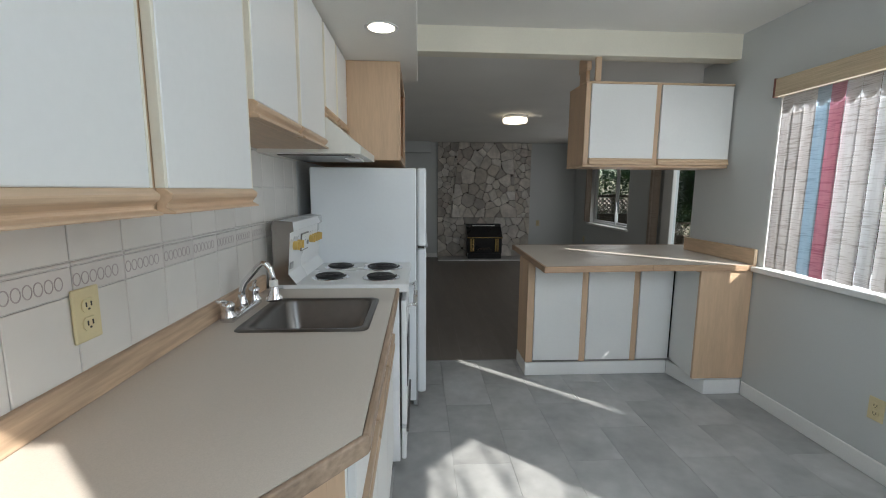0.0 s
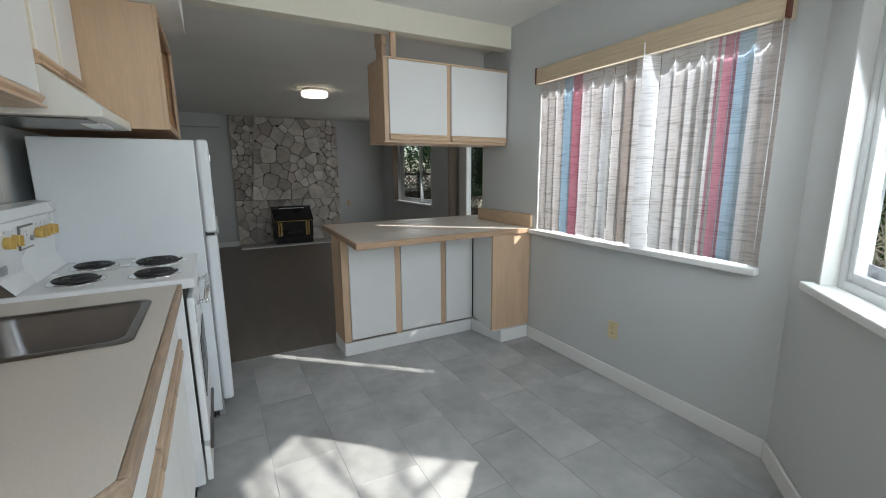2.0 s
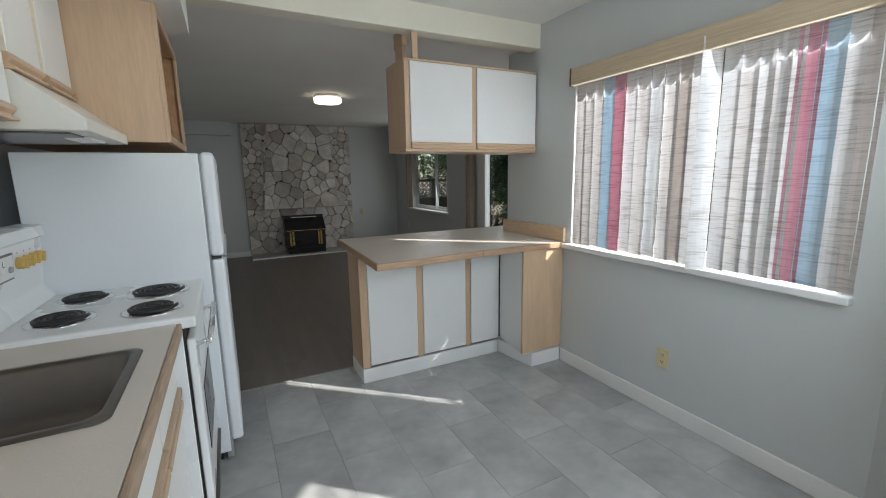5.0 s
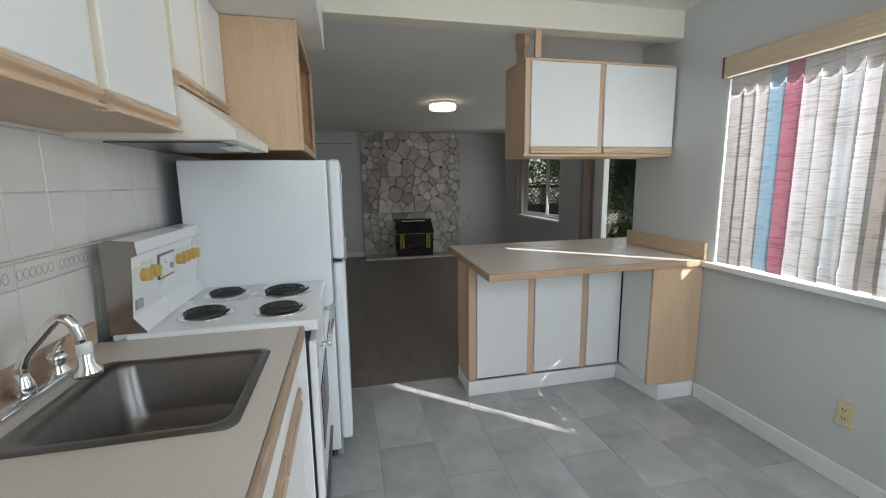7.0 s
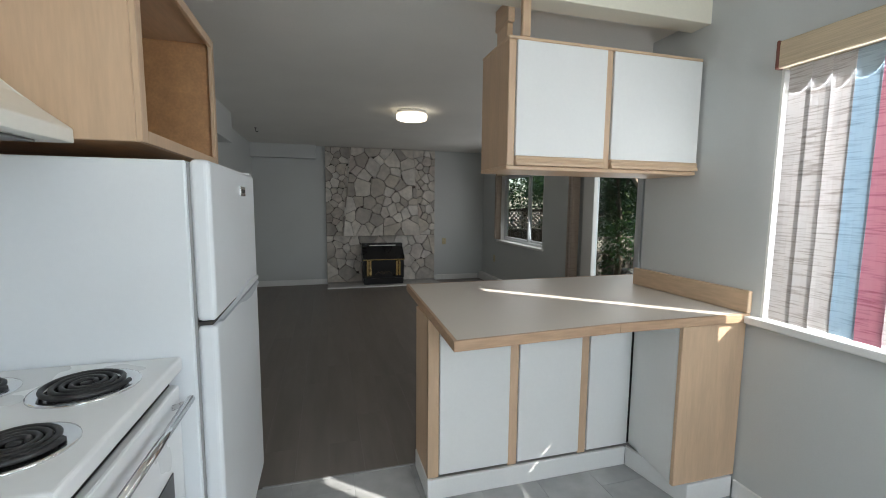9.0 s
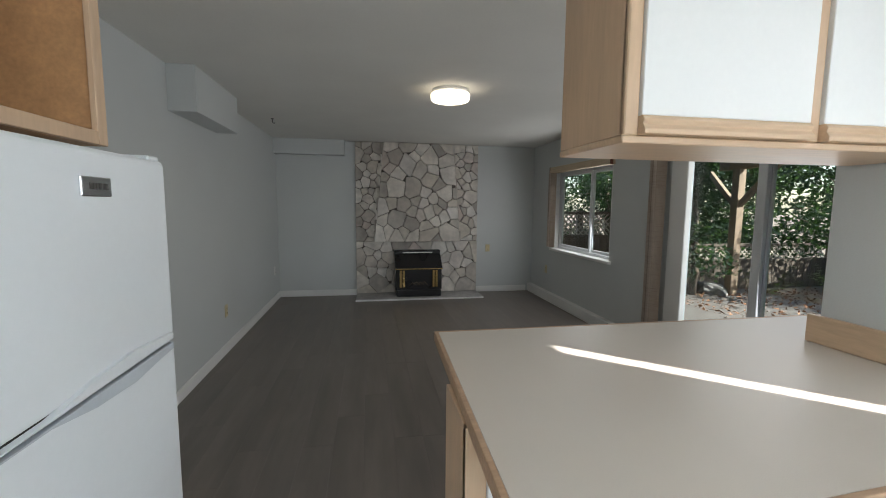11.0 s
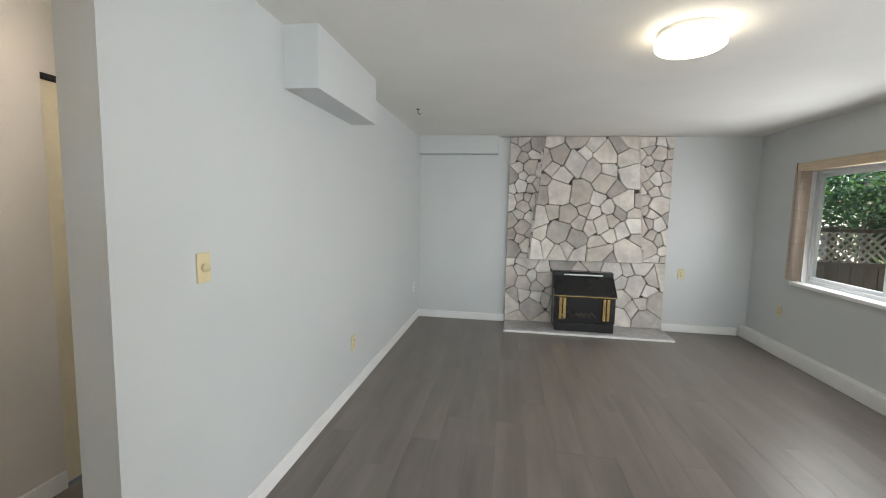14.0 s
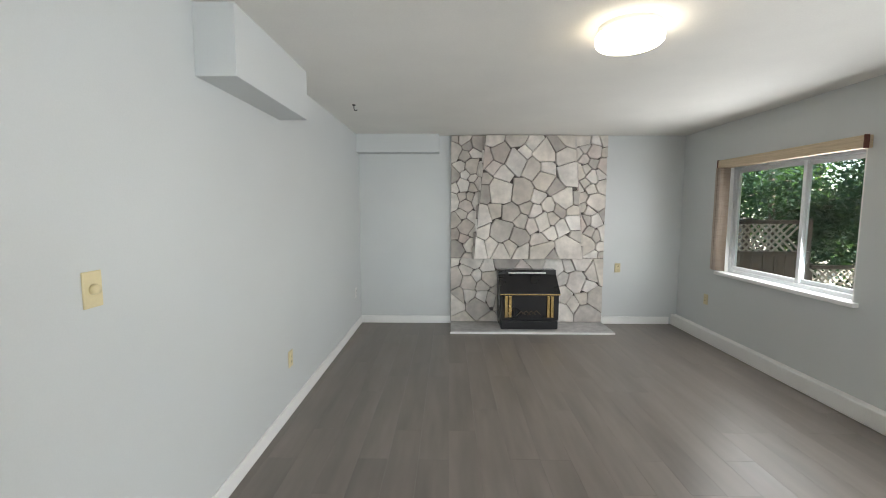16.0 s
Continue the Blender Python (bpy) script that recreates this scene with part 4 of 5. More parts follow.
    box("plinth", (x0, y0 + 0.01, 0.0), (x1 - 0.05, y1 - 0.01, 0.05), DARK, s, 0)


stove()


def fridge():
    f = thing("refrigerator", (0, 3.45, 0), "white top-freezer refrigerator with two closed doors", "refrigerator")
    x0, xb, xd, y0, y1, zs, zt = -0.30, 0.326, 0.388, 3.075, 3.858, 1.045, 1.522
    bm = bmesh.new()
    add_box(bm, (x0, y0, 0.05), (xb, y1, zt), 0.006, 2)
    finish("body", bm, FRIDGEW, f)
    box("seal", (xb, y0 + 0.012, 0.10), (xb + 0.008, y1 - 0.012, zt - 0.008), GREYP, f, 0)
    for lo, hi in (((xb + 0.008, y0, 0.105), (xd, y1, zs - 0.006)), ((xb + 0.008, y0, zs + 0.006), (xd, y1, zt + 0.004))):
        bm = bmesh.new()
        add_box(bm, lo, hi, 0.016, 4)
        finish("door", bm, FRIDGEW, f, smooth=False)
    # sculpted hand grips where the two doors meet
    for top in (0, 1):
        z = zs + (0.004 if top else -0.004)
        sgn = 1 if top else -1
        out = [(y0 + 0.03, z), (y0 + 0.30, z + sgn * 0.004), (y0 + 0.42, z + sgn * 0.024), (y0 + 0.56, z + sgn * 0.032), (y1 - 0.03, z + sgn * 0.018), (y1 - 0.03, z)]
        prism("grip", out, "x", xd - 0.004, xd + 0.010, GRIP if not top else FRIDGEW, f, 0.004, 2)
    # Dark strip filling the seam between the doors, its shade given by colour.
    box("gasket", (xb + 0.010, y0 + 0.004, zs - 0.0055), (xd - 0.012, y1 - 0.004, zs + 0.0055), SLOT, f, 0)
    box("badge", (xd, 3.505, 1.428), (xd + 0.006, 3.60, 1.467), CHROME, f, 0.002)
    boxes("badge_mark", [((xd + 0.006, 3.530 + 0.010 * i, 1.442), (xd + 0.007, 3.537 + 0.010 * i, 1.455)) for i in range(6)], SLOT, f, 0)
    box("hinge", (xb - 0.03, y1 - 0.07, zt), (xd - 0.008, y1 - 0.015, zt + 0.014), FRIDGEW, f, 0.004)
    box("grille", (xb - 0.02, y0 + 0.01, 0.015), (xb + 0.01, y1 - 0.01, 0.10), GREYP, f, 0.003)
    boxes("foot", [((x0 + 0.02, y0 + 0.03, 0), (x0 + 0.06, y0 + 0.07, 0.05)), ((x0 + 0.02, y1 - 0.07, 0), (x0 + 0.06, y1 - 0.03, 0.05)), ((xb - 0.08, y0 + 0.03, 0), (xb - 0.04, y0 + 0.07, 0.05)), ((xb - 0.08, y1 - 0.07, 0), (xb - 0.04, y1 - 0.03, 0.05))], DARK, f, 0)


fridge()

# ---- kitchen: peninsula ----


def peninsula():
    p = thing("peninsula", (1.9, 3.6, 0), "peninsula counter with beige laminate top, maple edge and white doors", "counter")
    z0, z1 = 0.880, 0.915
    out = [(1.14, 3.107), (1.88, 3.155), (2.580, 3.150), (2.580, 3.874), (3.3, 3.874), (3.3, 4.217), (1.177, 4.217)]
    inner = [(1.156, 3.125), (1.88, 3.172), (2.580, 3.167), (2.580, 3.874), (3.3, 3.874), (3.3, 4.201), (1.193, 4.201)]
    prism("worktop", inner, "z", z0, z1, LAMINATE, p)
    prism("edge", [out[0], out[1], inner[1], inner[0]], "z", z0 - 0.005, z1 + 0.0006, EDGEX, p, 0.003)
    prism("edge", [out[1], out[2], inner[2], inner[1]], "z", z0 - 0.005, z1 + 0.0006, EDGEX, p, 0.003)
    prism("edge", [out[6], out[0], inner[0], inner[6]], "z", z0 - 0.005, z1 + 0.0006, EDGEX, p, 0.003)
    prism("edge", [out[5], out[6], inner[6], inner[5]], "z", z0 - 0.005, z1 + 0.0006, EDGEX, p, 0.003)
    box("backsplash", (2.558, 3.15, z1 + 0.001), (2.582, 3.90, z1 + 0.105), WOODY, p, 0.005, 2)
    box("brace", (1.22, 3.80, z0 - 0.06), (3.2, 3.83, z0), WOODX, p, 0.002)
    # carcass and its doors
    box("side_panel", (1.150, 3.545, 0.1), (1.168, 3.80, z0), WOOD, p, 0.002)
    box("back_panel", (1.168, 3.782, 0.1), (2.580, 3.80, z0), WOODX, p, 0.001)
    box("body", (1.169, 3.568, 0.1), (2.25, 3.781, z0), MELA, p, 0.001)
    prism("body", [(2.246, 3.19), (2.58, 3.19), (2.58, 3.781), (2.296, 3.781), (2.294, 3.56)], "z", 0.1, z0, MELA, p, 0.001)
    for a, b in ((1.150, 1.204), (1.563, 1.610), (1.962, 2.008)):
        box("stile", (a, 3.537, 0.1), (b, 3.567, z0), WOOD, p, 0.002)
    for a, b in ((1.206, 1.561), (1.612, 1.960), (2.010, 2.262)):
        box("door", (a, 3.529, 0.115), (b, 3.552, z0 - 0.004), MELA, p, 0.002)
    prism("door", [(2.222, 3.192), (2.244, 3.190), (2.292, 3.524), (2.270, 3.526)], "z", 0.13, z0 - 0.022, MELA, p, 0.002)
    prism("rail", [(2.218, 3.192), (2.246, 3.190), (2.294, 3.535), (2.266, 3.537)], "z", z0 - 0.021, z0 - 0.004, WOODY, p, 0.002)
    # Dark strip in the inner corner, shade between the two doors as colour.
    box("gap", (2.264, 3.532, 0.12), (2.276, 3.536, z0 - 0.01), DARK, p, 0)
    box("end_panel", (2.220, 3.168, 0.118), (2.580, 3.189, z0), WOOD, p, 0.002)
    boxes("kickboard", [((1.146, 3.520, 0), (2.25, 3.538, 0.1)), ((1.146, 3.538, 0), (1.164, 3.80, 0.1)), ((2.31, 3.172, 0), (2.578, 3.190, 0.105))], TRIM, p, 0.003)
    prism("kickboard", [(2.25, 3.520), (2.31, 3.172), (2.328, 3.190), (2.268, 3.538)], "z", 0.0, 0.102, TRIM, p, 0.003)


peninsula()


def hanging_cabinet():
    c = thing("hanging_cabinet", (2.05, 3.65, 1.565), "maple framed hanging cabinet with two white doors over the peninsula", "cabinet")
    x0, x1, y0, y1, z0, z1 = 1.506, 2.581, 3.518, 3.835, 1.565, 2.150
    box("body", (x0 + 0.02, y0 + 0.01, z0 + 0.02), (x1, y1 - 0.01, z1 - 0.015), WOODX, c, 0.001)
    box("side", (x0, y0, z0 + 0.018), (x0 + 0.019, y1, z1 - 0.014), WOOD, c, 0.002)
    box("top", (x0 - 0.003, y0 - 0.012, z1 - 0.014), (x1, y1, z1), WOODX, c, 0.003)
    box("bottom", (x0 - 0.003, y0 - 0.008, z0), (x1, y1, z0 + 0.018), WOODX, c, 0.003)
    for xa in (x0, 2.010):
        box("stile", (xa, y0 - 0.010, z0 + 0.018), (xa + 0.036, y0 + 0.01, z1 - 0.014), WOOD, c, 0.003)
    for a, b in ((x0 + 0.037, 2.008), (2.048, x1 - 0.012)):
        box("door", (a, y0 - 0.020, z0 + 0.062), (b, y0 + 0.008, z1 - 0.018), MELA, c, 0.002)
        o = [(y0 + 0.008, z0 + 0.062), (y0 - 0.022, z0 + 0.062), (y0 - 0.030, z0 + 0.052), (y0 - 0.024, z0 + 0.042), (y0 - 0.034, z0 + 0.030), (y0 - 0.034, z0 + 0.019), (y0 + 0.008, z0 + 0.019)]
        prism("pull_rail", o, "x", a, b, WOODX, c, 0.0015, 1)
    box("door", (x0 + 0.037, y1 - 0.008, z0 + 0.05), (2.008, y1 + 0.012, z1 - 0.018), MELA, c, 0.002)
    box("door", (2.048, y1 - 0.008, z0 + 0.05), (x1 - 0.012, y1 + 0.012, z1 - 0.018), MELA, c, 0.002)
    # short hanger that ties it to the ceiling
    box("hanger_post", (1.565, 3.502, z1), (1.605, 3.527, LC - 0.046), WOOD, c, 0.003)
    box("hanger_post", (1.542, 3.62, z1), (1.572, 3.74, z1 + 0.10), WOOD, c, 0.003)
    box("hanger_board", (1.540, 3.605, z1 + 0.10), (1.574, 3.76, LC - 0.002), WOODY, c, 0.003)


hanging_cabinet()

# lamps
pot = thing("recessed_light", (0.175, 2.56, SOFFIT), "round recessed ceiling light, switched on", "light")
lathe("ring", [(0.062, 0.0), (0.075, -0.004), (0.078, 0.0)], (0.175, 2.56, SOFFIT - 0.0005), PLASTICW, pot, 28)
lathe("lens", [(0.061, -0.001), (0.055, -0.003), (0.0001, -0.004)], (0.175, 2.56, SOFFIT), POTGLOW, pot, 28)
lamp = thing("ceiling_light", (1.592, 6.105, LC), "round flush white ceiling light, switched on", "light")
lathe("base", [(0.150, 0), (0.150, -0.034), (0.0001, -0.034)], (1.592, 6.105, LC), PLASTICW, lamp, 40)
lathe("shade", [(0.155, -0.034), (0.160, -0.04), (0.158, -0.078), (0.146, -0.089), (0.10, -0.094), (0.0001, -0.097)], (1.592, 6.105, LC), LAMPGLOW, lamp, 40)

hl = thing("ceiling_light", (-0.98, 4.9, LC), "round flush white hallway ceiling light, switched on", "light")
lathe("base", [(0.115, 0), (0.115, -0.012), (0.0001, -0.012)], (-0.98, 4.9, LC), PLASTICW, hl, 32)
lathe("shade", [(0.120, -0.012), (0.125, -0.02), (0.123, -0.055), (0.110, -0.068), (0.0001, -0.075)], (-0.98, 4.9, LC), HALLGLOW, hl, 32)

# ---- living room ----
vent = thing("ceiling_vent", (3.07, 6.09, LC), "narrow grey slotted ceiling air vent", "vent")
box("frame", (3.045, 5.95, LC - 0.008), (3.105, 6.24, LC), PLASTICW, vent, 0.003)
boxes("louvre", [((3.052 + 0.012 * i, 5.96, LC - 0.011), (3.058 + 0.012 * i, 6.23, LC - 0.007)) for i in range(4)], GREYP, vent, 0)
hook = thing("ceiling_hook", (-0.125, 7.66, LC), "small dark plant hook in the ceiling", "hook")
tube("shank", [(-0.125, 7.66, LC), (-0.125, 7.66, LC - 0.03), (-0.12, 7.66, LC - 0.045), (-0.105, 7.66, LC - 0.05), (-0.095, 7.66, LC - 0.04)], 0.004, BLACK, hook, 8)
lathe("plate", [(0.016, 0), (0.014, -0.005), (0.0001, -0.006)], (-0.125, 7.66, LC), BLACK, hook, 14)


def hearth():
    h = thing("hearth", (1.7, 9.04, 0), "low grey slate hearth slab in front of the fireplace", "hearth")
    box("slab", (0.728, 8.735, 0.0), (2.638, FARW - 0.001, 0.030), HEARTH, h, 0.005)
    box("edging", (0.722, 8.727, 0.0), (2.644, 8.735, 0.022), TRIM, h, 0.002)


hearth()


def gas_insert():
    g = thing("fireplace_insert", (1.67, 8.95, 0.03), "black gas fireplace insert with brass trim and sloping hood", "fireplace")
    x0, x1, yf, yb = 1.312, 2.008, 8.80, 9.20
    box("base", (x0 + 0.01, yf + 0.015, 0.032), (x1 - 0.01, yb, 0.135), BLACK, g, 0.012, 2)
    box("cabinet", (x0, yf + 0.03, 0.135), (x1, yb, 0.46), BLACK, g, 0.006)
    prism("hood", [(yf - 0.01, 0.46), (yf - 0.01, 0.475), (9.03, 0.66), (9.03, 0.715), (yb, 0.715), (yb, 0.46)], "x", x0 - 0.005, x1 + 0.005, BLACK, g, 0.004, 2)
    # White strip that stands for the highlight on the slot near the hood's top.
    box("grille_slot", (x0 + 0.12, 9.012, 0.672), (x1 - 0.12, 9.03, 0.688), PLASTICW, g, 0.002)
    box("brass_lip", (x0 - 0.008, yf - 0.018, 0.450), (x1 + 0.008, yf + 0.03, 0.464), BRASS, g, 0.004)
    for xa in (x0 + 0.055, x1 - 0.145):
        for k in range(2):
            box("brass_column", (xa + 0.045 * k, yf + 0.008, 0.175), (xa + 0.036 + 0.045 * k, yf + 0.03, 0.435), BRASS, g, 0.006, 2)
    box("fire_glass", (x0 + 0.16, yf + 0.026, 0.165), (x1 - 0.16, yf + 0.0295, 0.44), BLACK, g, 0.001)
    rnd = random.Random(5)
    for i in range(4):
        xa = x0 + 0.20 + 0.06 * i
        tube("log", [(xa, yf + 0.020, 0.20 + 0.02 * (i % 2)), (xa + 0.05, yf + 0.018, 0.23 + rnd.uniform(0, 0.03)), (xa + 0.10, yf + 0.022, 0.21)], [0.006, 0.008, 0.006], BARK, g, 8)


gas_insert()


# ---- hallway ----
def hall_door():
    d = thing("door_hall", (-1.43, 5.91, 0), "cream painted closet door in the hallway, closed", "door")
    d["kind"] = "structure"
    cream = mat("cream_door_paint", (0.74, 0.66, 0.49), 0.5, noise_scale=40, vary=0.03)
    box("leaf", (-1.475, 5.475, 0.012), (-1.44, 5.855, 2.01), cream, d, 0.003)
    box("leaf", (-1.475, 5.865, 0.012), (-1.44, 6.245, 2.01), cream, d, 0.003)
    box("track", (-1.50, 5.475, 2.012), (-1.425, 6.245, 2.038), DARK, d, 0.002)


hall_door()

# ---- outside ----


def deck():
    d = thing("deck", (5.2, 6.0, -0.16), "weathered wooden deck overhead on posts, seen from below", "deck")
    x0, x1, y0, y1, z = LW + 0.16, 7.5, 3.5, 9.2, 2.50
    for i in range(int((y1 - y0) / 0.4) + 1):
        y = y0 + 0.4 * i
        box("joist", (x0, y, z - 0.2), (x1, y + 0.04, z), DECK, d, 0.003)
    for i in range(25):
        x = x0 + 0.145 * i
        box("board", (x, y0 - 0.1, z), (x + 0.138, y1 + 0.1, z + 0.035), DECK, d, 0.003)
    box("beam", (x1 - 0.35, y0 - 0.1, z - 0.43), (x1 - 0.24, y1 + 0.1, z - 0.2), DECK, d, 0.004)
    for y in (3.7, 8.85):
        box("post", (x1 - 0.365, y, -0.12), (x1 - 0.225, y + 0.14, z - 0.43), POSTW, d, 0.006)
        for s in (-1, 1):
            yy = y + 0.07
            prism("knee_brace", [(yy, z - 1.15), (yy + s * 0.72, z - 0.43), (yy + s * 0.60, z - 0.43), (yy, z - 1.03)], "x", x1 - 0.33, x1 - 0.26, POSTW, d, 0.003)


deck()


def outdoor_stairs():
    s = thing("outdoor_stairs", (8.0, 4.6, -0.16), "weathered wooden stairs down from the deck", "stairs")
    for x in (7.65, 8.45):
        prism("stringer", [(3.2, 2.35), (3.2, 2.62), (6.9, -0.05), (6.9, -0.14), (6.62, -0.14)], "x", x, x + 0.045, POSTW, s, 0.004)
    for i in range(13):
        y, z = 3.42 + 0.268 * i, 2.30 - 0.19 * i
        box("tread", (7.60, y - 0.13, z), (8.54, y + 0.14, z + 0.04), DECK, s, 0.004)


outdoor_stairs()


def fence(at, turn, length, board_top, lattice_h, label):
    """Upright boards, rails and a crossed lattice on top, along its own x."""
    f = thing("fence", at, label, "fence", "garden fences", turn=turn)
    n = max(2, int(length / 2.2))
    for i in range(n + 1):
        x = length * i / n
        box("post", (x - 0.05, 0.02, -0.02), (x + 0.05, 0.12, board_top + lattice_h + 0.12), FENCE, f, 0.004)
    me = None
    for i in range(int(length / 0.145)):
        x = 0.145 * (i + 0.5)
        if me is None:
            o = box("board", (x - 0.069, 0, 0.02), (x + 0.069, 0.02, board_top), FENCE, f, 0.002)
            me, base, xa = o.data, o.location.copy(), x
        else:
            o = new("board", me)
            o.parent = f
            o.location = base + Vector((x - xa, 0, 0))
    for z in (board_top, board_top + lattice_h + 0.05):
        box("rail", (0, -0.015, z), (length, 0.04, z + 0.05), FENCE, f, 0.003)
    bm = bmesh.new()
    z0, z1 = board_top + 0.05, board_top + 0.05 + lattice_h
    for i in range(int((length - lattice_h) / 0.095)):
        x = 0.095 * i
        for k in (0, 1):
            a, b = (x, x + lattice_h) if k else (x + lattice_h, x)
            y = 0.004 + 0.009 * k
            v = [bm.verts.new(p) for d in (0, 0.008) for p in ((a - 0.016, y + d, z0), (a + 0.016, y + d, z0), (b + 0.016, y + d, z1), (b - 0.016, y + d, z1))]
            for q in ((0, 1, 2, 3), (4, 5, 6, 7), (0, 3, 7, 4), (1, 2, 6, 5)):
                bm.faces.new([v[m] for m in q])
    o = finish("lattice", bm, LATTICE, f)
    o["kind"] = "stuff"


fence((3.8, 9.45, -0.16), 360, 1.6, 1.02, 0.36, "dark wooden garden fence with a tall lattice top")
fence((5.45, 9.45, -0.16), 360, 4.6, 0.55, 0.24, "low dark wooden garden fence with a lattice top")
fence((10.1, 9.4, -0.16), 270, 11.0, 0.95, 0.36, "dark wooden side fence with a lattice top")


def leaf_cloud(bm, rnd, centre, spread, count, size):
    for _ in range(count):
        while True:
            p = Vector((rnd.uniform(-1, 1), rnd.uniform(-1, 1), rnd.uniform(-1, 1)))
            if p.length < 1:
                break
        c = Vector(centre) + Vector((p.x * spread[0], p.y * spread[1], p.z * spread[2]))
        d = Vector((rnd.gauss(0, 1), rnd.gauss(0, 1), rnd.gauss(-0.25, 0.7))).normalized()
        w = d.orthogonal().normalized()
        w.rotate(Matrix.Rotation(rnd.uniform(0, 6.28), 3, d))
        n = d.cross(w)
        s = size * rnd.uniform(0.6, 1.3)
        a, b, t = c, c + d * s, c + d * s * 0.5
        vs = [bm.verts.new(q) for q in (a, t + w * s * 0.24 + n * s * 0.06, b, t - w * s * 0.24 + n * s * 0.06)]
        bm.faces.new((vs[0], vs[1], vs[2]))
        bm.faces.new((vs[0], vs[2], vs[3]))


def tree(name, at, height, crown, seed, label, leaves, leaf_size, material, low=0.15, group="garden trees", limbs=16, trunk=0.09, taper=0.65):
    """Tapered trunk, limbs, and clumps of small leaves with gaps between."""
    rnd = random.Random(seed)
    t = thing(name, at, label, "tree", group)
    x, y, z = at
    bm = bmesh.new()
    pts, lean = [], (rnd.uniform(-0.3, 0.3), rnd.uniform(-0.3, 0.3))
    for i in range(7):
        k = i / 6
        pts.append((x + lean[0] * k + rnd.uniform(-0.05, 0.05), y + lean[1] * k + rnd.uniform(-0.05, 0.05), z + height * 0.95 * k))
    add_tube(bm, pts, [trunk * (1 - 0.85 * i / 6) for i in range(7)], 8)
    lb = bmesh.new()
    per = leaves // (limbs * 4)
    for i in range(limbs):
        k = low + (0.97 - low) * (i + rnd.random()) / limbs
        p0 = Vector(pts[0]).lerp(Vector(pts[-1]), k)
        a = rnd.uniform(0, 6.283)
        r = crown * (1.0 - taper * max(0, k - 0.35)) * rnd.uniform(0.6, 1.15)
        tip = p0 + Vector((math.cos(a) * r, math.sin(a) * r, r * rnd.uniform(0.0, 0.5)))
        mid = p0.lerp(tip, 0.5) + Vector((0, 0, 0.1))
        add_tube(bm, [p0, mid, tip], [trunk * 0.35 * (1 - 0.6 * k), trunk * 0.2, 0.006], 5)
        for j in range(4):
            c = p0.lerp(tip, 0.35 + 0.22 * j) + Vector((rnd.gauss(0, 0.12), rnd.gauss(0, 0.12), rnd.gauss(0, 0.12)))
            leaf_cloud(lb, rnd, c, (0.24 * crown + 0.08, 0.24 * crown + 0.08, 0.16 * crown + 0.08), per, leaf_size)
    finish("trunk", bm, BARK, t, smooth=True)
    o = finish("leaves", lb, material, t)
    o["kind"] = "stuff"
    return t


G = -0.16
# evergreen screen outside the kitchen windows
rnd = random.Random(11)
for i in range(9):
    k = i / 8
    px, py = 7.3 - 3.9 * k + rnd.uniform(-0.2, 0.2), -0.6 - 3.3 * k + rnd.uniform(-0.2, 0.2)
    tree("evergreen_tree", (px, py, G), rnd.uniform(3.1, 3.35), 0.9, 20 + i, "dense dark evergreen tree outside the kitchen window", 9000, 0.095, LEAF, 0.06, limbs=34, taper=0.15)
    tree("evergreen_tree", (px + 1.5, py - 1.3, G), rnd.uniform(4.6, 5.0), 1.2, 40 + i, "dense green evergreen tree behind the garden hedge", 11000, 0.13, LEAF2, 0.30, limbs=40, taper=0.15)
for i, (px, py) in enumerate(((6.5, 2.5), (6.2, 1.75), (6.6, 1.0), (6.3, 0.3), (7.4, 2.0), (7.5, 0.6), (8.4, 1.4))):
    tree("evergreen_tree", (px, py, G), 3.6 if i < 4 else 5.2, 0.8 if i < 4 else 1.2, 140 + i, "dense dark evergreen tree outside the kitchen window", 9000, 0.09 if i < 4 else 0.12, LEAF, 0.05, limbs=36, taper=0.15)
# bare tree whose branches fall as shadows on the kitchen floor
def bare_tree(at, height, seed):
    rnd = random.Random(seed)
    t = thing("bare_tree", at, "tall leafless tree with thin forking branches", "tree", "garden trees")
    bm = bmesh.new()

    def grow(p, d, ln, r, depth):
        pts = [p]
        for _ in range(4):
            d = (d + Vector((rnd.gauss(0, 0.13), rnd.gauss(0, 0.13), 0.04))).normalized()
            pts.append(pts[-1] + d * ln / 4)
        add_tube(bm, pts, [r * (1 - 0.09 * k) for k in range(5)], 6 if depth > 1 else 4, False)
        if depth:
            for k in range(4):
                e = (d + Vector((rnd.gauss(0, 0.55), rnd.gauss(0, 0.55), rnd.gauss(0.05, 0.3)))).normalized()
                grow(pts[-1 - (k % 3)], e, ln * rnd.uniform(0.55, 0.8), r * 0.6, depth - 1)
    grow(Vector(at), Vector((0, 0, 1)), height * 0.36, 0.10, 4)
    finish("branches", bm, BARK, t, smooth=True)


bare_tree((5.05, -1.55, G), 5.6, 5)
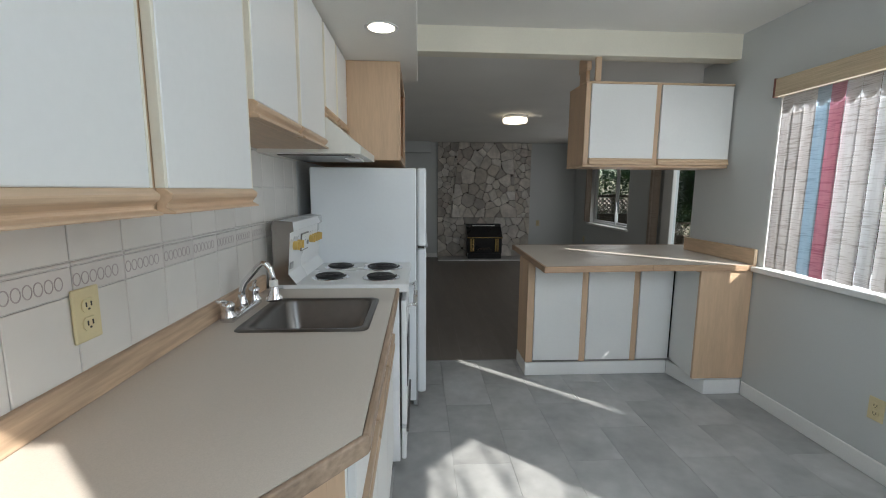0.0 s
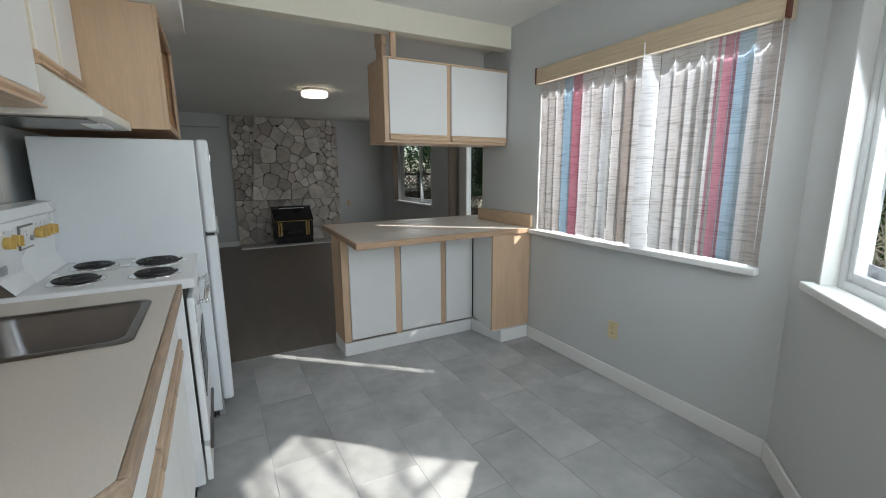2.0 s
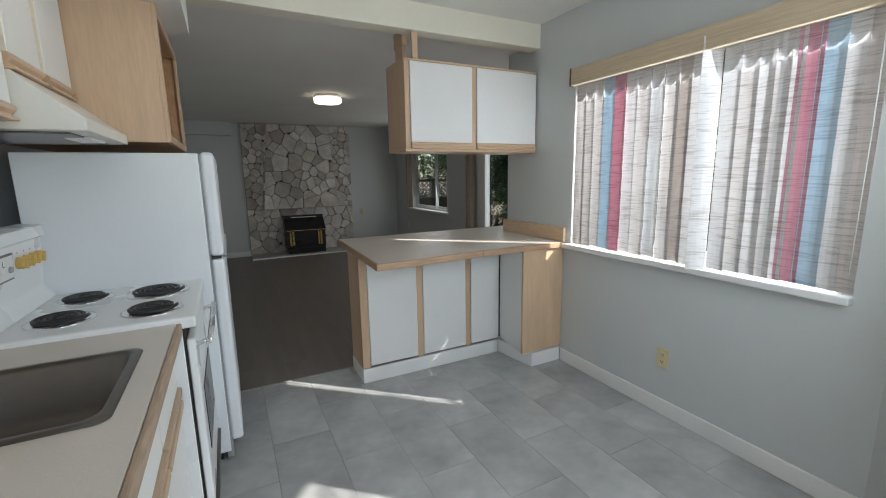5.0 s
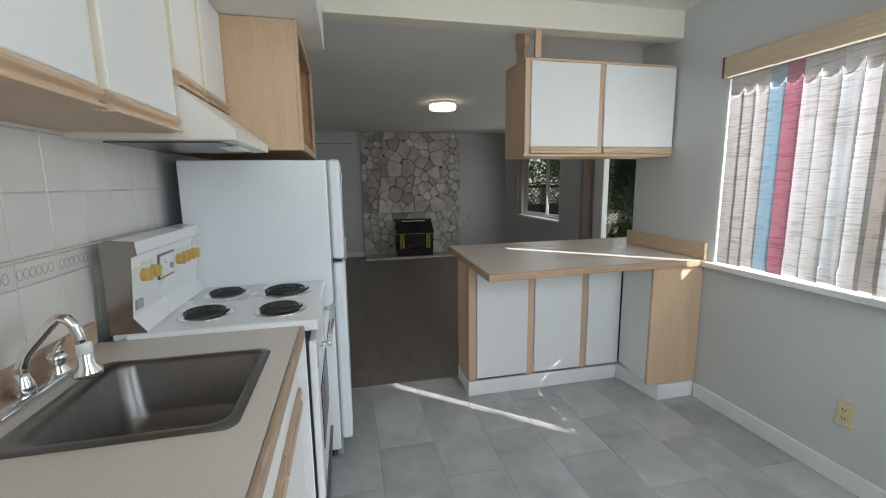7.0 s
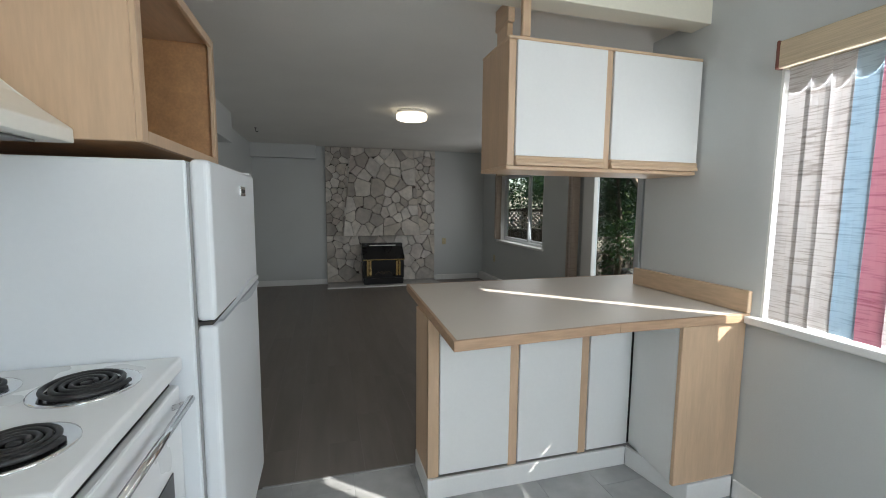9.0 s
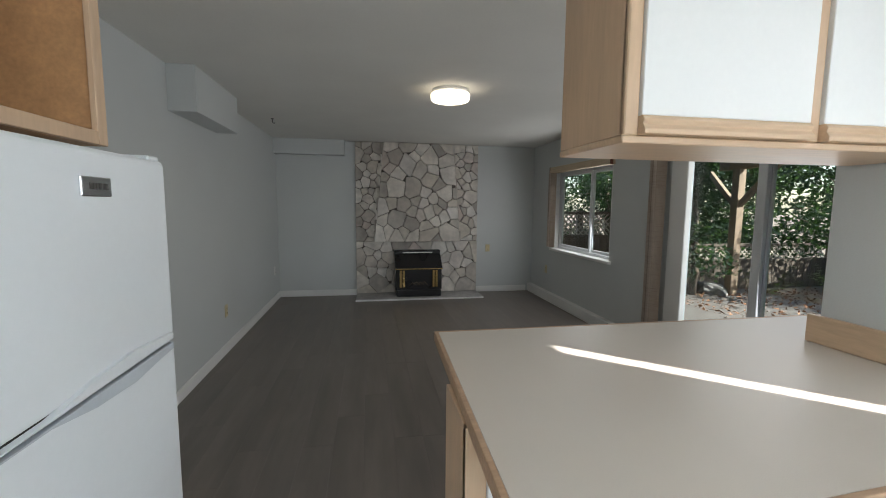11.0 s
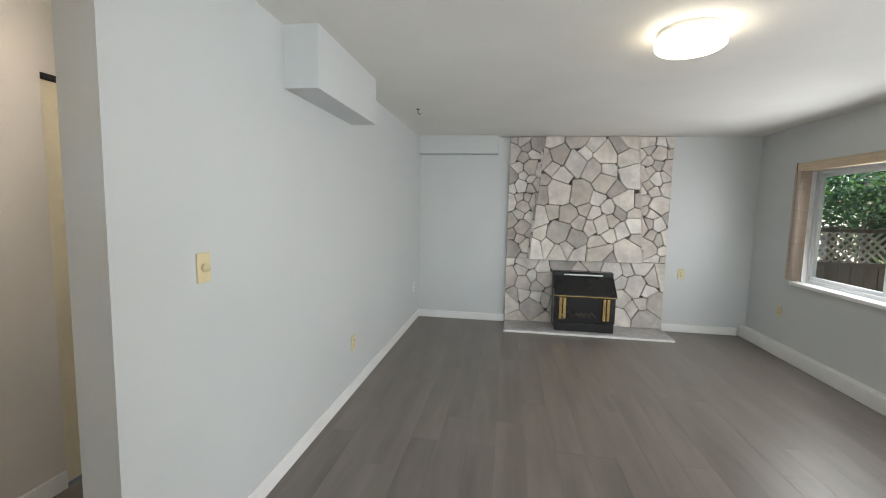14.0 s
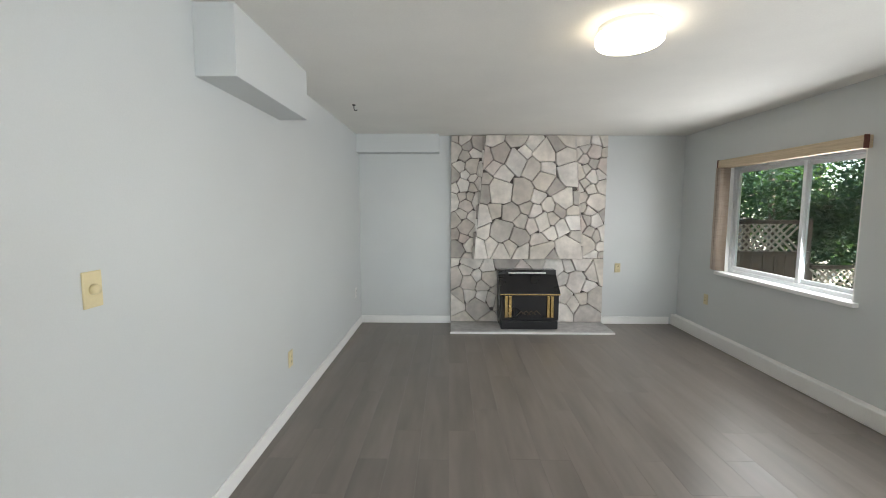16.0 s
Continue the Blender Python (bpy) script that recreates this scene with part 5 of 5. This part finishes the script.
# trees beyond the patio
for i, (px, py, h, c, m, n) in enumerate(((6.55, 9.0, 2.9, 0.6, LEAF3, 1500), (9.2, 5.2, 1.6, 0.8, LEAF, 3000), (7.6, 10.6, 3.4, 1.3, LEAF3, 5200), (9.0, 10.8, 3.4, 1.3, LEAF3, 5200), (7.4, 12.6, 5.0, 1.5, LEAF3, 5200),
                                          (10.6, 7.2, 3.2, 1.8, LEAF3, 5200), (10.8, 10.0, 4.2, 2.0, LEAF3, 5200), (10.8, 4.0, 3.2, 1.8, LEAF, 5200), (10.4, 13.0, 5.0, 2.0, LEAF3, 5200), (9.3, 3.0, 2.6, 1.0, LEAF2, 4200), (10.5, 1.0, 4.0, 1.9, LEAF, 5200), (5.9, 10.7, 4.4, 1.2, LEAF3, 6000), (6.9, 12.0, 4.8, 1.4, LEAF3, 7000), (4.9, 12.6, 5.0, 1.5, LEAF3, 7000), (11.0, 16.0, 6.0, 2.0, LEAF, 4200))):
    tree("garden_tree", (px, py, G), h, c, 60 + i, "leafy green garden tree beyond the patio", int(n * 1.6), 0.095 if c < 1.9 else 0.14, m, 0.12 if c < 1.9 else 0.05, limbs=22, trunk=0.07)


def fern(at, seed):
    rnd = random.Random(seed)
    f = thing("fern", at, "green garden fern at the edge of the patio", "plant", "garden ferns")
    bm = bmesh.new()
    for i in range(16):
        a, r, h = rnd.uniform(0, 6.28), rnd.uniform(0.35, 0.65), rnd.uniform(0.25, 0.6)
        d = Vector((math.cos(a), math.sin(a), 0))
        w = Vector((-d.y, d.x, 0))
        for k in range(12):
            s = k / 11
            c = Vector(at) + d * r * s + Vector((0, 0, h * math.sin(2.3 * s)))
            ln = 0.10 * (1 - s) + 0.015
            for sg in (-1, 1):
                v = [bm.verts.new(q) for q in (c, c + w * sg * ln + d * 0.03, c + d * 0.03)]
                bm.faces.new(v)
    o = finish("fronds", bm, LEAF2, f)
    o["kind"] = "stuff"


for i, (px, py) in enumerate(((8.7, 6.6), (8.9, 5.6), (8.5, 7.5), (8.6, 8.3), (8.0, 8.9), (9.2, 7.4))):
    fern((px, py, G), 90 + i)


def rock(at, size, seed):
    bm = bmesh.new()
    bmesh.ops.create_icosphere(bm, subdivisions=3, radius=1)
    rnd = random.Random(seed)
    off = Vector((rnd.uniform(0, 9), rnd.uniform(0, 9), rnd.uniform(0, 9)))
    for v in bm.verts:
        k = 1 + 0.35 * noise.noise(v.co * 1.3 + off) + 0.12 * noise.noise(v.co * 3.5 + off)
        v.co = Vector((v.co.x * size[0], v.co.y * size[1], v.co.z * size[2])) * k + Vector(at)
    tagged(finish("garden_rock", bm, ROCK), "grey rounded garden rock beside the patio", "rock", "garden rocks")


rock((8.6, 7.0, G + 0.18), (0.45, 0.6, 0.35), 1)
rock((7.0, 9.15, G + 0.06), (0.25, 0.3, 0.18), 2)
rock((9.0, 6.2, G + 0.12), (0.4, 0.4, 0.25), 3)

bm = bmesh.new()
rnd = random.Random(15)
for _ in range(2600):
    p = Vector((rnd.uniform(5.8, 9.6), rnd.uniform(5.5, 9.35), 0))
    p.z = -0.114 if p.x < 7.98 else -0.15
    leaf_cloud(bm, rnd, p, (0.02, 0.02, 0.006), 1, 0.06)
o = tagged(finish("fallen_leaves", bm, LEAFLITTER), "scattered red brown fallen leaves on the ground", "leaves", kind="stuff")


def twig_bush(name, at, along, length, depth, height, count, seed):
    """A bare, cut-back shrub: many thin crossing stems."""
    rnd = random.Random(seed)
    t = thing(name, at, "bare dry twiggy shrub outside the bay window", "shrub")
    d = Vector(along).normalized()
    w = Vector((-d.y, d.x, 0))
    bm = bmesh.new()
    for _ in range(count):
        p = Vector(at) + d * rnd.uniform(-length, length) + w * rnd.uniform(-depth, depth)
        q = p.copy()
        pts = [p.copy()]
        v = Vector((rnd.gauss(0, 0.28), rnd.gauss(0, 0.28), 1)).normalized()
        h = height * rnd.uniform(0.75, 1.08)
        steps = 6
        for k in range(steps):
            v = (v + Vector((rnd.gauss(0, 0.16), rnd.gauss(0, 0.16), 0.05))).normalized()
            q = q + v * h / steps
            pts.append(q.copy())
        r = rnd.uniform(0.006, 0.015)
        add_tube(bm, pts, [r * (1 - 0.6 * k / steps) for k in range(steps + 1)], 4, False)
        for k in range(2, steps + 1):
            for _ in range(2):
                b = Vector((rnd.gauss(0, 1), rnd.gauss(0, 1), rnd.gauss(0.5, 0.6))).normalized()
                ln = rnd.uniform(0.10, 0.3)
                m2 = pts[k] + b * ln * 0.5 + Vector((0, 0, rnd.uniform(-0.02, 0.03)))
                add_tube(bm, [pts[k], m2, m2 + b * ln * 0.5 + Vector((rnd.gauss(0, 0.03), rnd.gauss(0, 0.03), 0.03))], [0.0045, 0.0035, 0.002], 3, False)
    o = finish("stems", bm, TWIG, t)
    o["kind"] = "stuff"


twig_bush("bare_shrub", (3.45, 0.1, G), (-0.743, -0.669, 0), 1.9, 0.35, 1.20, 230, 31)
twig_bush("bare_shrub", (4.3, 1.35, G), (0.2, 1.0, 0), 0.9, 0.4, 1.20, 130, 32)

# ---- fireplace stonework ----


def clip(poly, p, n):
    """Keep the part of a convex polygon on the far side of the line through p along which n points away."""
    out = []
    for i, a in enumerate(poly):
        b = poly[(i + 1) % len(poly)]
        da, db = (a[0] - p[0]) * n[0] + (a[1] - p[1]) * n[1], (b[0] - p[0]) * n[0] + (b[1] - p[1]) * n[1]
        if da <= 0:
            out.append(a)
        if (da < 0 < db) or (db < 0 < da):
            s = da / (da - db)
            out.append((a[0] + (b[0] - a[0]) * s, a[1] + (b[1] - a[1]) * s))
    return out


def inside(p, poly):
    k = len(poly)
    s = [(poly[(i + 1) % k][0] - poly[i][0]) * (p[1] - poly[i][1]) - (poly[(i + 1) % k][1] - poly[i][1]) * (p[0] - poly[i][0]) for i in range(k)]
    return all(v >= 0 for v in s) or all(v <= 0 for v in s)


def stones(region, size, seed, face, parent):
    """Flagstones that fill a convex region of the wall's plane; face(u, v) gives how far the backing stands out."""
    rnd = random.Random(seed)
    us, vs = [p[0] for p in region], [p[1] for p in region]
    pts, tries = [], 0
    while tries < 700:
        tries += 1
        p = (rnd.uniform(min(us), max(us)), rnd.uniform(min(vs), max(vs)))
        gap = size * (1.2 if tries < 300 else 0.85 if tries < 560 else 0.48)
        if inside(p, region) and all(math.hypot((p[0] - q[0]) * 1.15, p[1] - q[1]) > min(gap, q[2]) for q in pts):
            pts.append((p[0], p[1], gap))
    for p in pts:
        poly = list(region)
        for q in pts:
            if q is p:
                continue
            w = 0.5 + 0.30 * (p[2] - q[2]) / (p[2] + q[2])
            m = (p[0] + (q[0] - p[0]) * w, p[1] + (q[1] - p[1]) * w)
            ang = math.atan2(q[1] - p[1], q[0] - p[0]) + 0.20 * math.sin(9.3 * (p[0] + q[0]) + 5.1 * (p[1] + q[1]))
            poly = clip(poly, m, (math.cos(ang), math.sin(ang)))
            if len(poly) < 3:
                break
        if len(poly) < 3:
            continue
        c = (sum(a[0] for a in poly) / len(poly), sum(a[1] for a in poly) / len(poly))
        out = [a for i, a in enumerate(poly) if math.hypot(a[0] - poly[i - 1][0], a[1] - poly[i - 1][1]) > 0.012]
        if len(out) < 3:
            continue

        def shrunk(by):
            r = []
            for a in out:
                d = math.hypot(a[0] - c[0], a[1] - c[1])
                k = max(0.3, 1 - by / max(d, 1e-4))
                r.append((c[0] + (a[0] - c[0]) * k, c[1] + (a[1] - c[1]) * k))
            return r
        t = rnd.uniform(0.022, 0.046)
        tilt = (rnd.uniform(-0.05, 0.05), rnd.uniform(-0.05, 0.05))
        bm = bmesh.new()
        rings = []
        for by, h in ((0.003, -0.004), (0.004, t * 0.8), (0.009, t)):
            ring = []
            for a in shrunk(by):
                hh = h + (tilt[0] * (a[0] - c[0]) + tilt[1] * (a[1] - c[1])) * (h > 0) + rnd.uniform(-0.002, 0.002) * (h > 0)
                ring.append(bm.verts.new((a[0], FARW - face(a[0], a[1]) - hh, a[1])))
            rings.append(ring)
        k = len(out)
        for a, b in zip(rings, rings[1:]):
            for i in range(k):
                bm.faces.new((a[i], a[(i + 1) % k], b[(i + 1) % k], b[i]))
        bm.faces.new(rings[-1])
        finish("stone", bm, STONE, parent)


fp = structure(new("chimney_wall"), "grey and white flagstone fireplace wall with a sloping chimney breast", "fireplace wall")
fp.location = (1.69, FARW, 0)
OFFSET[fp.name] = Vector(fp.location)
SX0, SX1, SZ0, SZ1, MZ = 0.725, 2.635, 0.032, LC - 0.004, 0.845
box("backing", (SX0, FARW - 0.02, SZ0), (SX1, FARW - 0.001, SZ1), MORTAR, fp, 0)


def breast_depth(u, v):
    return 0.145 - 0.095 * (v - MZ) / (SZ1 - MZ)


def flat_depth(u, v):
    return 0.02


ML, MR, TL, TR = 1.005, 2.335, 1.15, 2.225
bm = bmesh.new()
q = []
for u, v in ((ML, MZ), (MR, MZ), (TR, SZ1), (TL, SZ1)):
    q.append((bm.verts.new((u, FARW - 0.021, v)), bm.verts.new((u, FARW - breast_depth(u, v), v))))
bm.faces.new([a[0] for a in q])
bm.faces.new([a[1] for a in q])
for i in range(4):
    bm.faces.new((q[i][0], q[(i + 1) % 4][0], q[(i + 1) % 4][1], q[i][1]))
finish("breast_backing", bm, MORTAR, fp)
stones([(ML, MZ), (MR, MZ), (TR, SZ1), (TL, SZ1)], 0.27, 3, breast_depth, fp)
stones([(SX0, MZ), (ML - 0.01, MZ), (TL - 0.01, SZ1), (SX0, SZ1)], 0.22, 5, flat_depth, fp)
stones([(MR + 0.01, MZ), (SX1, MZ), (SX1, SZ1), (TR + 0.01, SZ1)], 0.22, 8, flat_depth, fp)
stones([(SX0, SZ0), (SX1, SZ0), (SX1, MZ), (SX0, MZ)], 0.28, 13, flat_depth, fp)
rnd = random.Random(2)
for i in range(9):
    # squared stones down both cheeks of the breast
    for s in (0, 1):
        z0 = MZ + (SZ1 - MZ) * i / 9
        z1 = MZ + (SZ1 - MZ) * (i + 1) / 9 - 0.012
        k = i / 9
        u = (ML + (TL - ML) * k) if s == 0 else (MR + (TR - MR) * k)
        o = prism("cheek_stone", [(FARW - 0.03, z0), (FARW - breast_depth(0, z0) - 0.02, z0), (FARW - breast_depth(0, z1) - 0.02, z1), (FARW - 0.03, z1)], "x", u - 0.012, u + 0.012, STONE, fp, 0.003, 1)

# ---- backsplash tiles ----
spl = structure(new("backsplash_tiling"), "cream glazed wall tiles with a border of rings", "tiles")
spl.location = (KL, 1.6, 0.98)
OFFSET[spl.name] = Vector(spl.location)
box("grout", (KL + 0.0005, 0.5, 0.95), (KL + 0.004, 3.06, 1.72), GROUT, spl, 0)
shared = {}


def piece(key, name, lo, hi, material, parent, bevel):
    """A piece that shares its mesh with alike ones."""
    size = tuple(round(b - a, 4) for a, b in zip(lo, hi))
    k = (key, size)
    if k not in shared:
        o = box(name, lo, hi, material, parent, bevel)
        shared[k] = o.data
        return o
    o = new(name, shared[k])
    o.parent = parent
    o.location = Vector([(a + b) / 2 for a, b in zip(lo, hi)]) - OFFSET[parent.name]
    return o


TW = 0.157
for i in range(16):
    y = 0.633 + TW * i
    a, b = y + 0.0012, min(y + TW, 3.06) - 0.0012
    if b - a < 0.03:
        continue
    piece("tile", "tile", (KL + 0.004, a, 0.99), (KL + 0.010, b, 1.172), TILE, spl, 0.0015)
    piece("band", "border_tile", (KL + 0.004, a, 1.1745), (KL + 0.0105, b, 1.2325), BAND, spl, 0.0015)
    piece("liner", "liner_tile", (KL + 0.004, a, 1.2345), (KL + 0.0125, b, 1.2425), BAND, spl, 0.0025)
    for z0, z1 in ((1.2445, 1.400), (1.4025, 1.558), (1.5605, 1.716)):
        piece("tile", "tile", (KL + 0.004, a, z0), (KL + 0.010, b, z1), TILE, spl, 0.0015)
    bm = bmesh.new()
    for j in range(7):
        cy, cz, x = y + TW / 7 * (j + 0.5), 1.2035, KL + 0.0112
        if cy + 0.012 > b:
            continue
        loops = [[bm.verts.new((xx, cy + 0.0102 * k * math.cos(2 * math.pi * m / 16), cz + 0.0145 * k * math.sin(2 * math.pi * m / 16))) for m in range(16)] for xx, k in ((x - 0.0008, 1.0), (x, 1.0), (x, 0.82), (x - 0.0008, 0.82))]
        for p, q2 in zip(loops, loops[1:]):
            for m in range(16):
                bm.faces.new((p[m], p[(m + 1) % 16], q2[(m + 1) % 16], q2[m]))
    if bm.verts:
        finish("ring_print", bm, RING, spl)
    else:
        bm.free()

# ---- floors, piece by piece ----
fk = structure(new("floor_kitchen"), "large grey stone-look floor tiles in the kitchen", "floor")
OFFSET[fk.name] = Vector((0, 0, 0))


def in_kitchen(x, y):
    return (x - BAY0[0]) * bd.y - (y - BAY0[1]) * bd.x > -0.02 or x < BAY1[0]


TX, TY = 0.30, 0.60
for i in range(11):
    for j in range(-1, 8):
        x0, y0 = KL + TX * i, -0.02 + TY * j + (0.3 if i % 2 else 0.0) - 0.18
        x1, y1 = min(x0 + TX, KW), min(y0 + TY, 3.815)
        y0 = max(y0, BACK)
        if x1 - x0 < 0.03 or y1 - y0 < 0.02:
            continue
        quad = [(x0 + 0.0006, y0 + 0.0006), (x1 - 0.0006, y0 + 0.0006), (x1 - 0.0006, y1 - 0.0006), (x0 + 0.0006, y1 - 0.0006)]
        cut = clip(quad, BAY0, (-bd.y, bd.x))
        if x1 > BAY1[0] and len(cut) < 3:
            continue
        if x0 > BAY1[0] - 0.1 and cut != quad:
            prism("floor_tile", cut, "z", -0.010, 0.0, FLOORT, fk)
            continue
        piece("floor_tile", "floor_tile", (x0 + 0.0006, y0 + 0.0006, -0.010), (x1 - 0.0006, y1 - 0.0006, 0.0), FLOORT, fk, 0.0006)
fl = structure(new("floor_living"), "dark grey-brown wooden plank floor", "floor")
OFFSET[fl.name] = Vector((0, 0, 0))
rnd = random.Random(21)
PW, PL = 0.178, 1.22
for i in range(int((LW + 1.43) / PW) + 1):
    x0 = -1.43 + PW * i
    x1 = min(x0 + PW, LW)
    y = 3.825 - rnd.choice((0.0, 0.3, 0.61, 0.9)) - 0.02 * rnd.random()
    while y < FARW:
        a, b = max(y, 3.825), min(y + PL, FARW)
        if b - a > 0.03 and x1 - x0 > 0.02:
            piece("plank", "plank", (x0 + 0.0003, a + 0.0003, -0.010), (x1 - 0.0003, b - 0.0003, 0.0), PLANK, fl, 0.0004)
        y += PL
structure(box("trim", (0.38, 3.815, -0.002), (1.148, 3.827, 0.003), GREYP, bevel=0.001), "thin grey transition strip between the two floors", "trim")
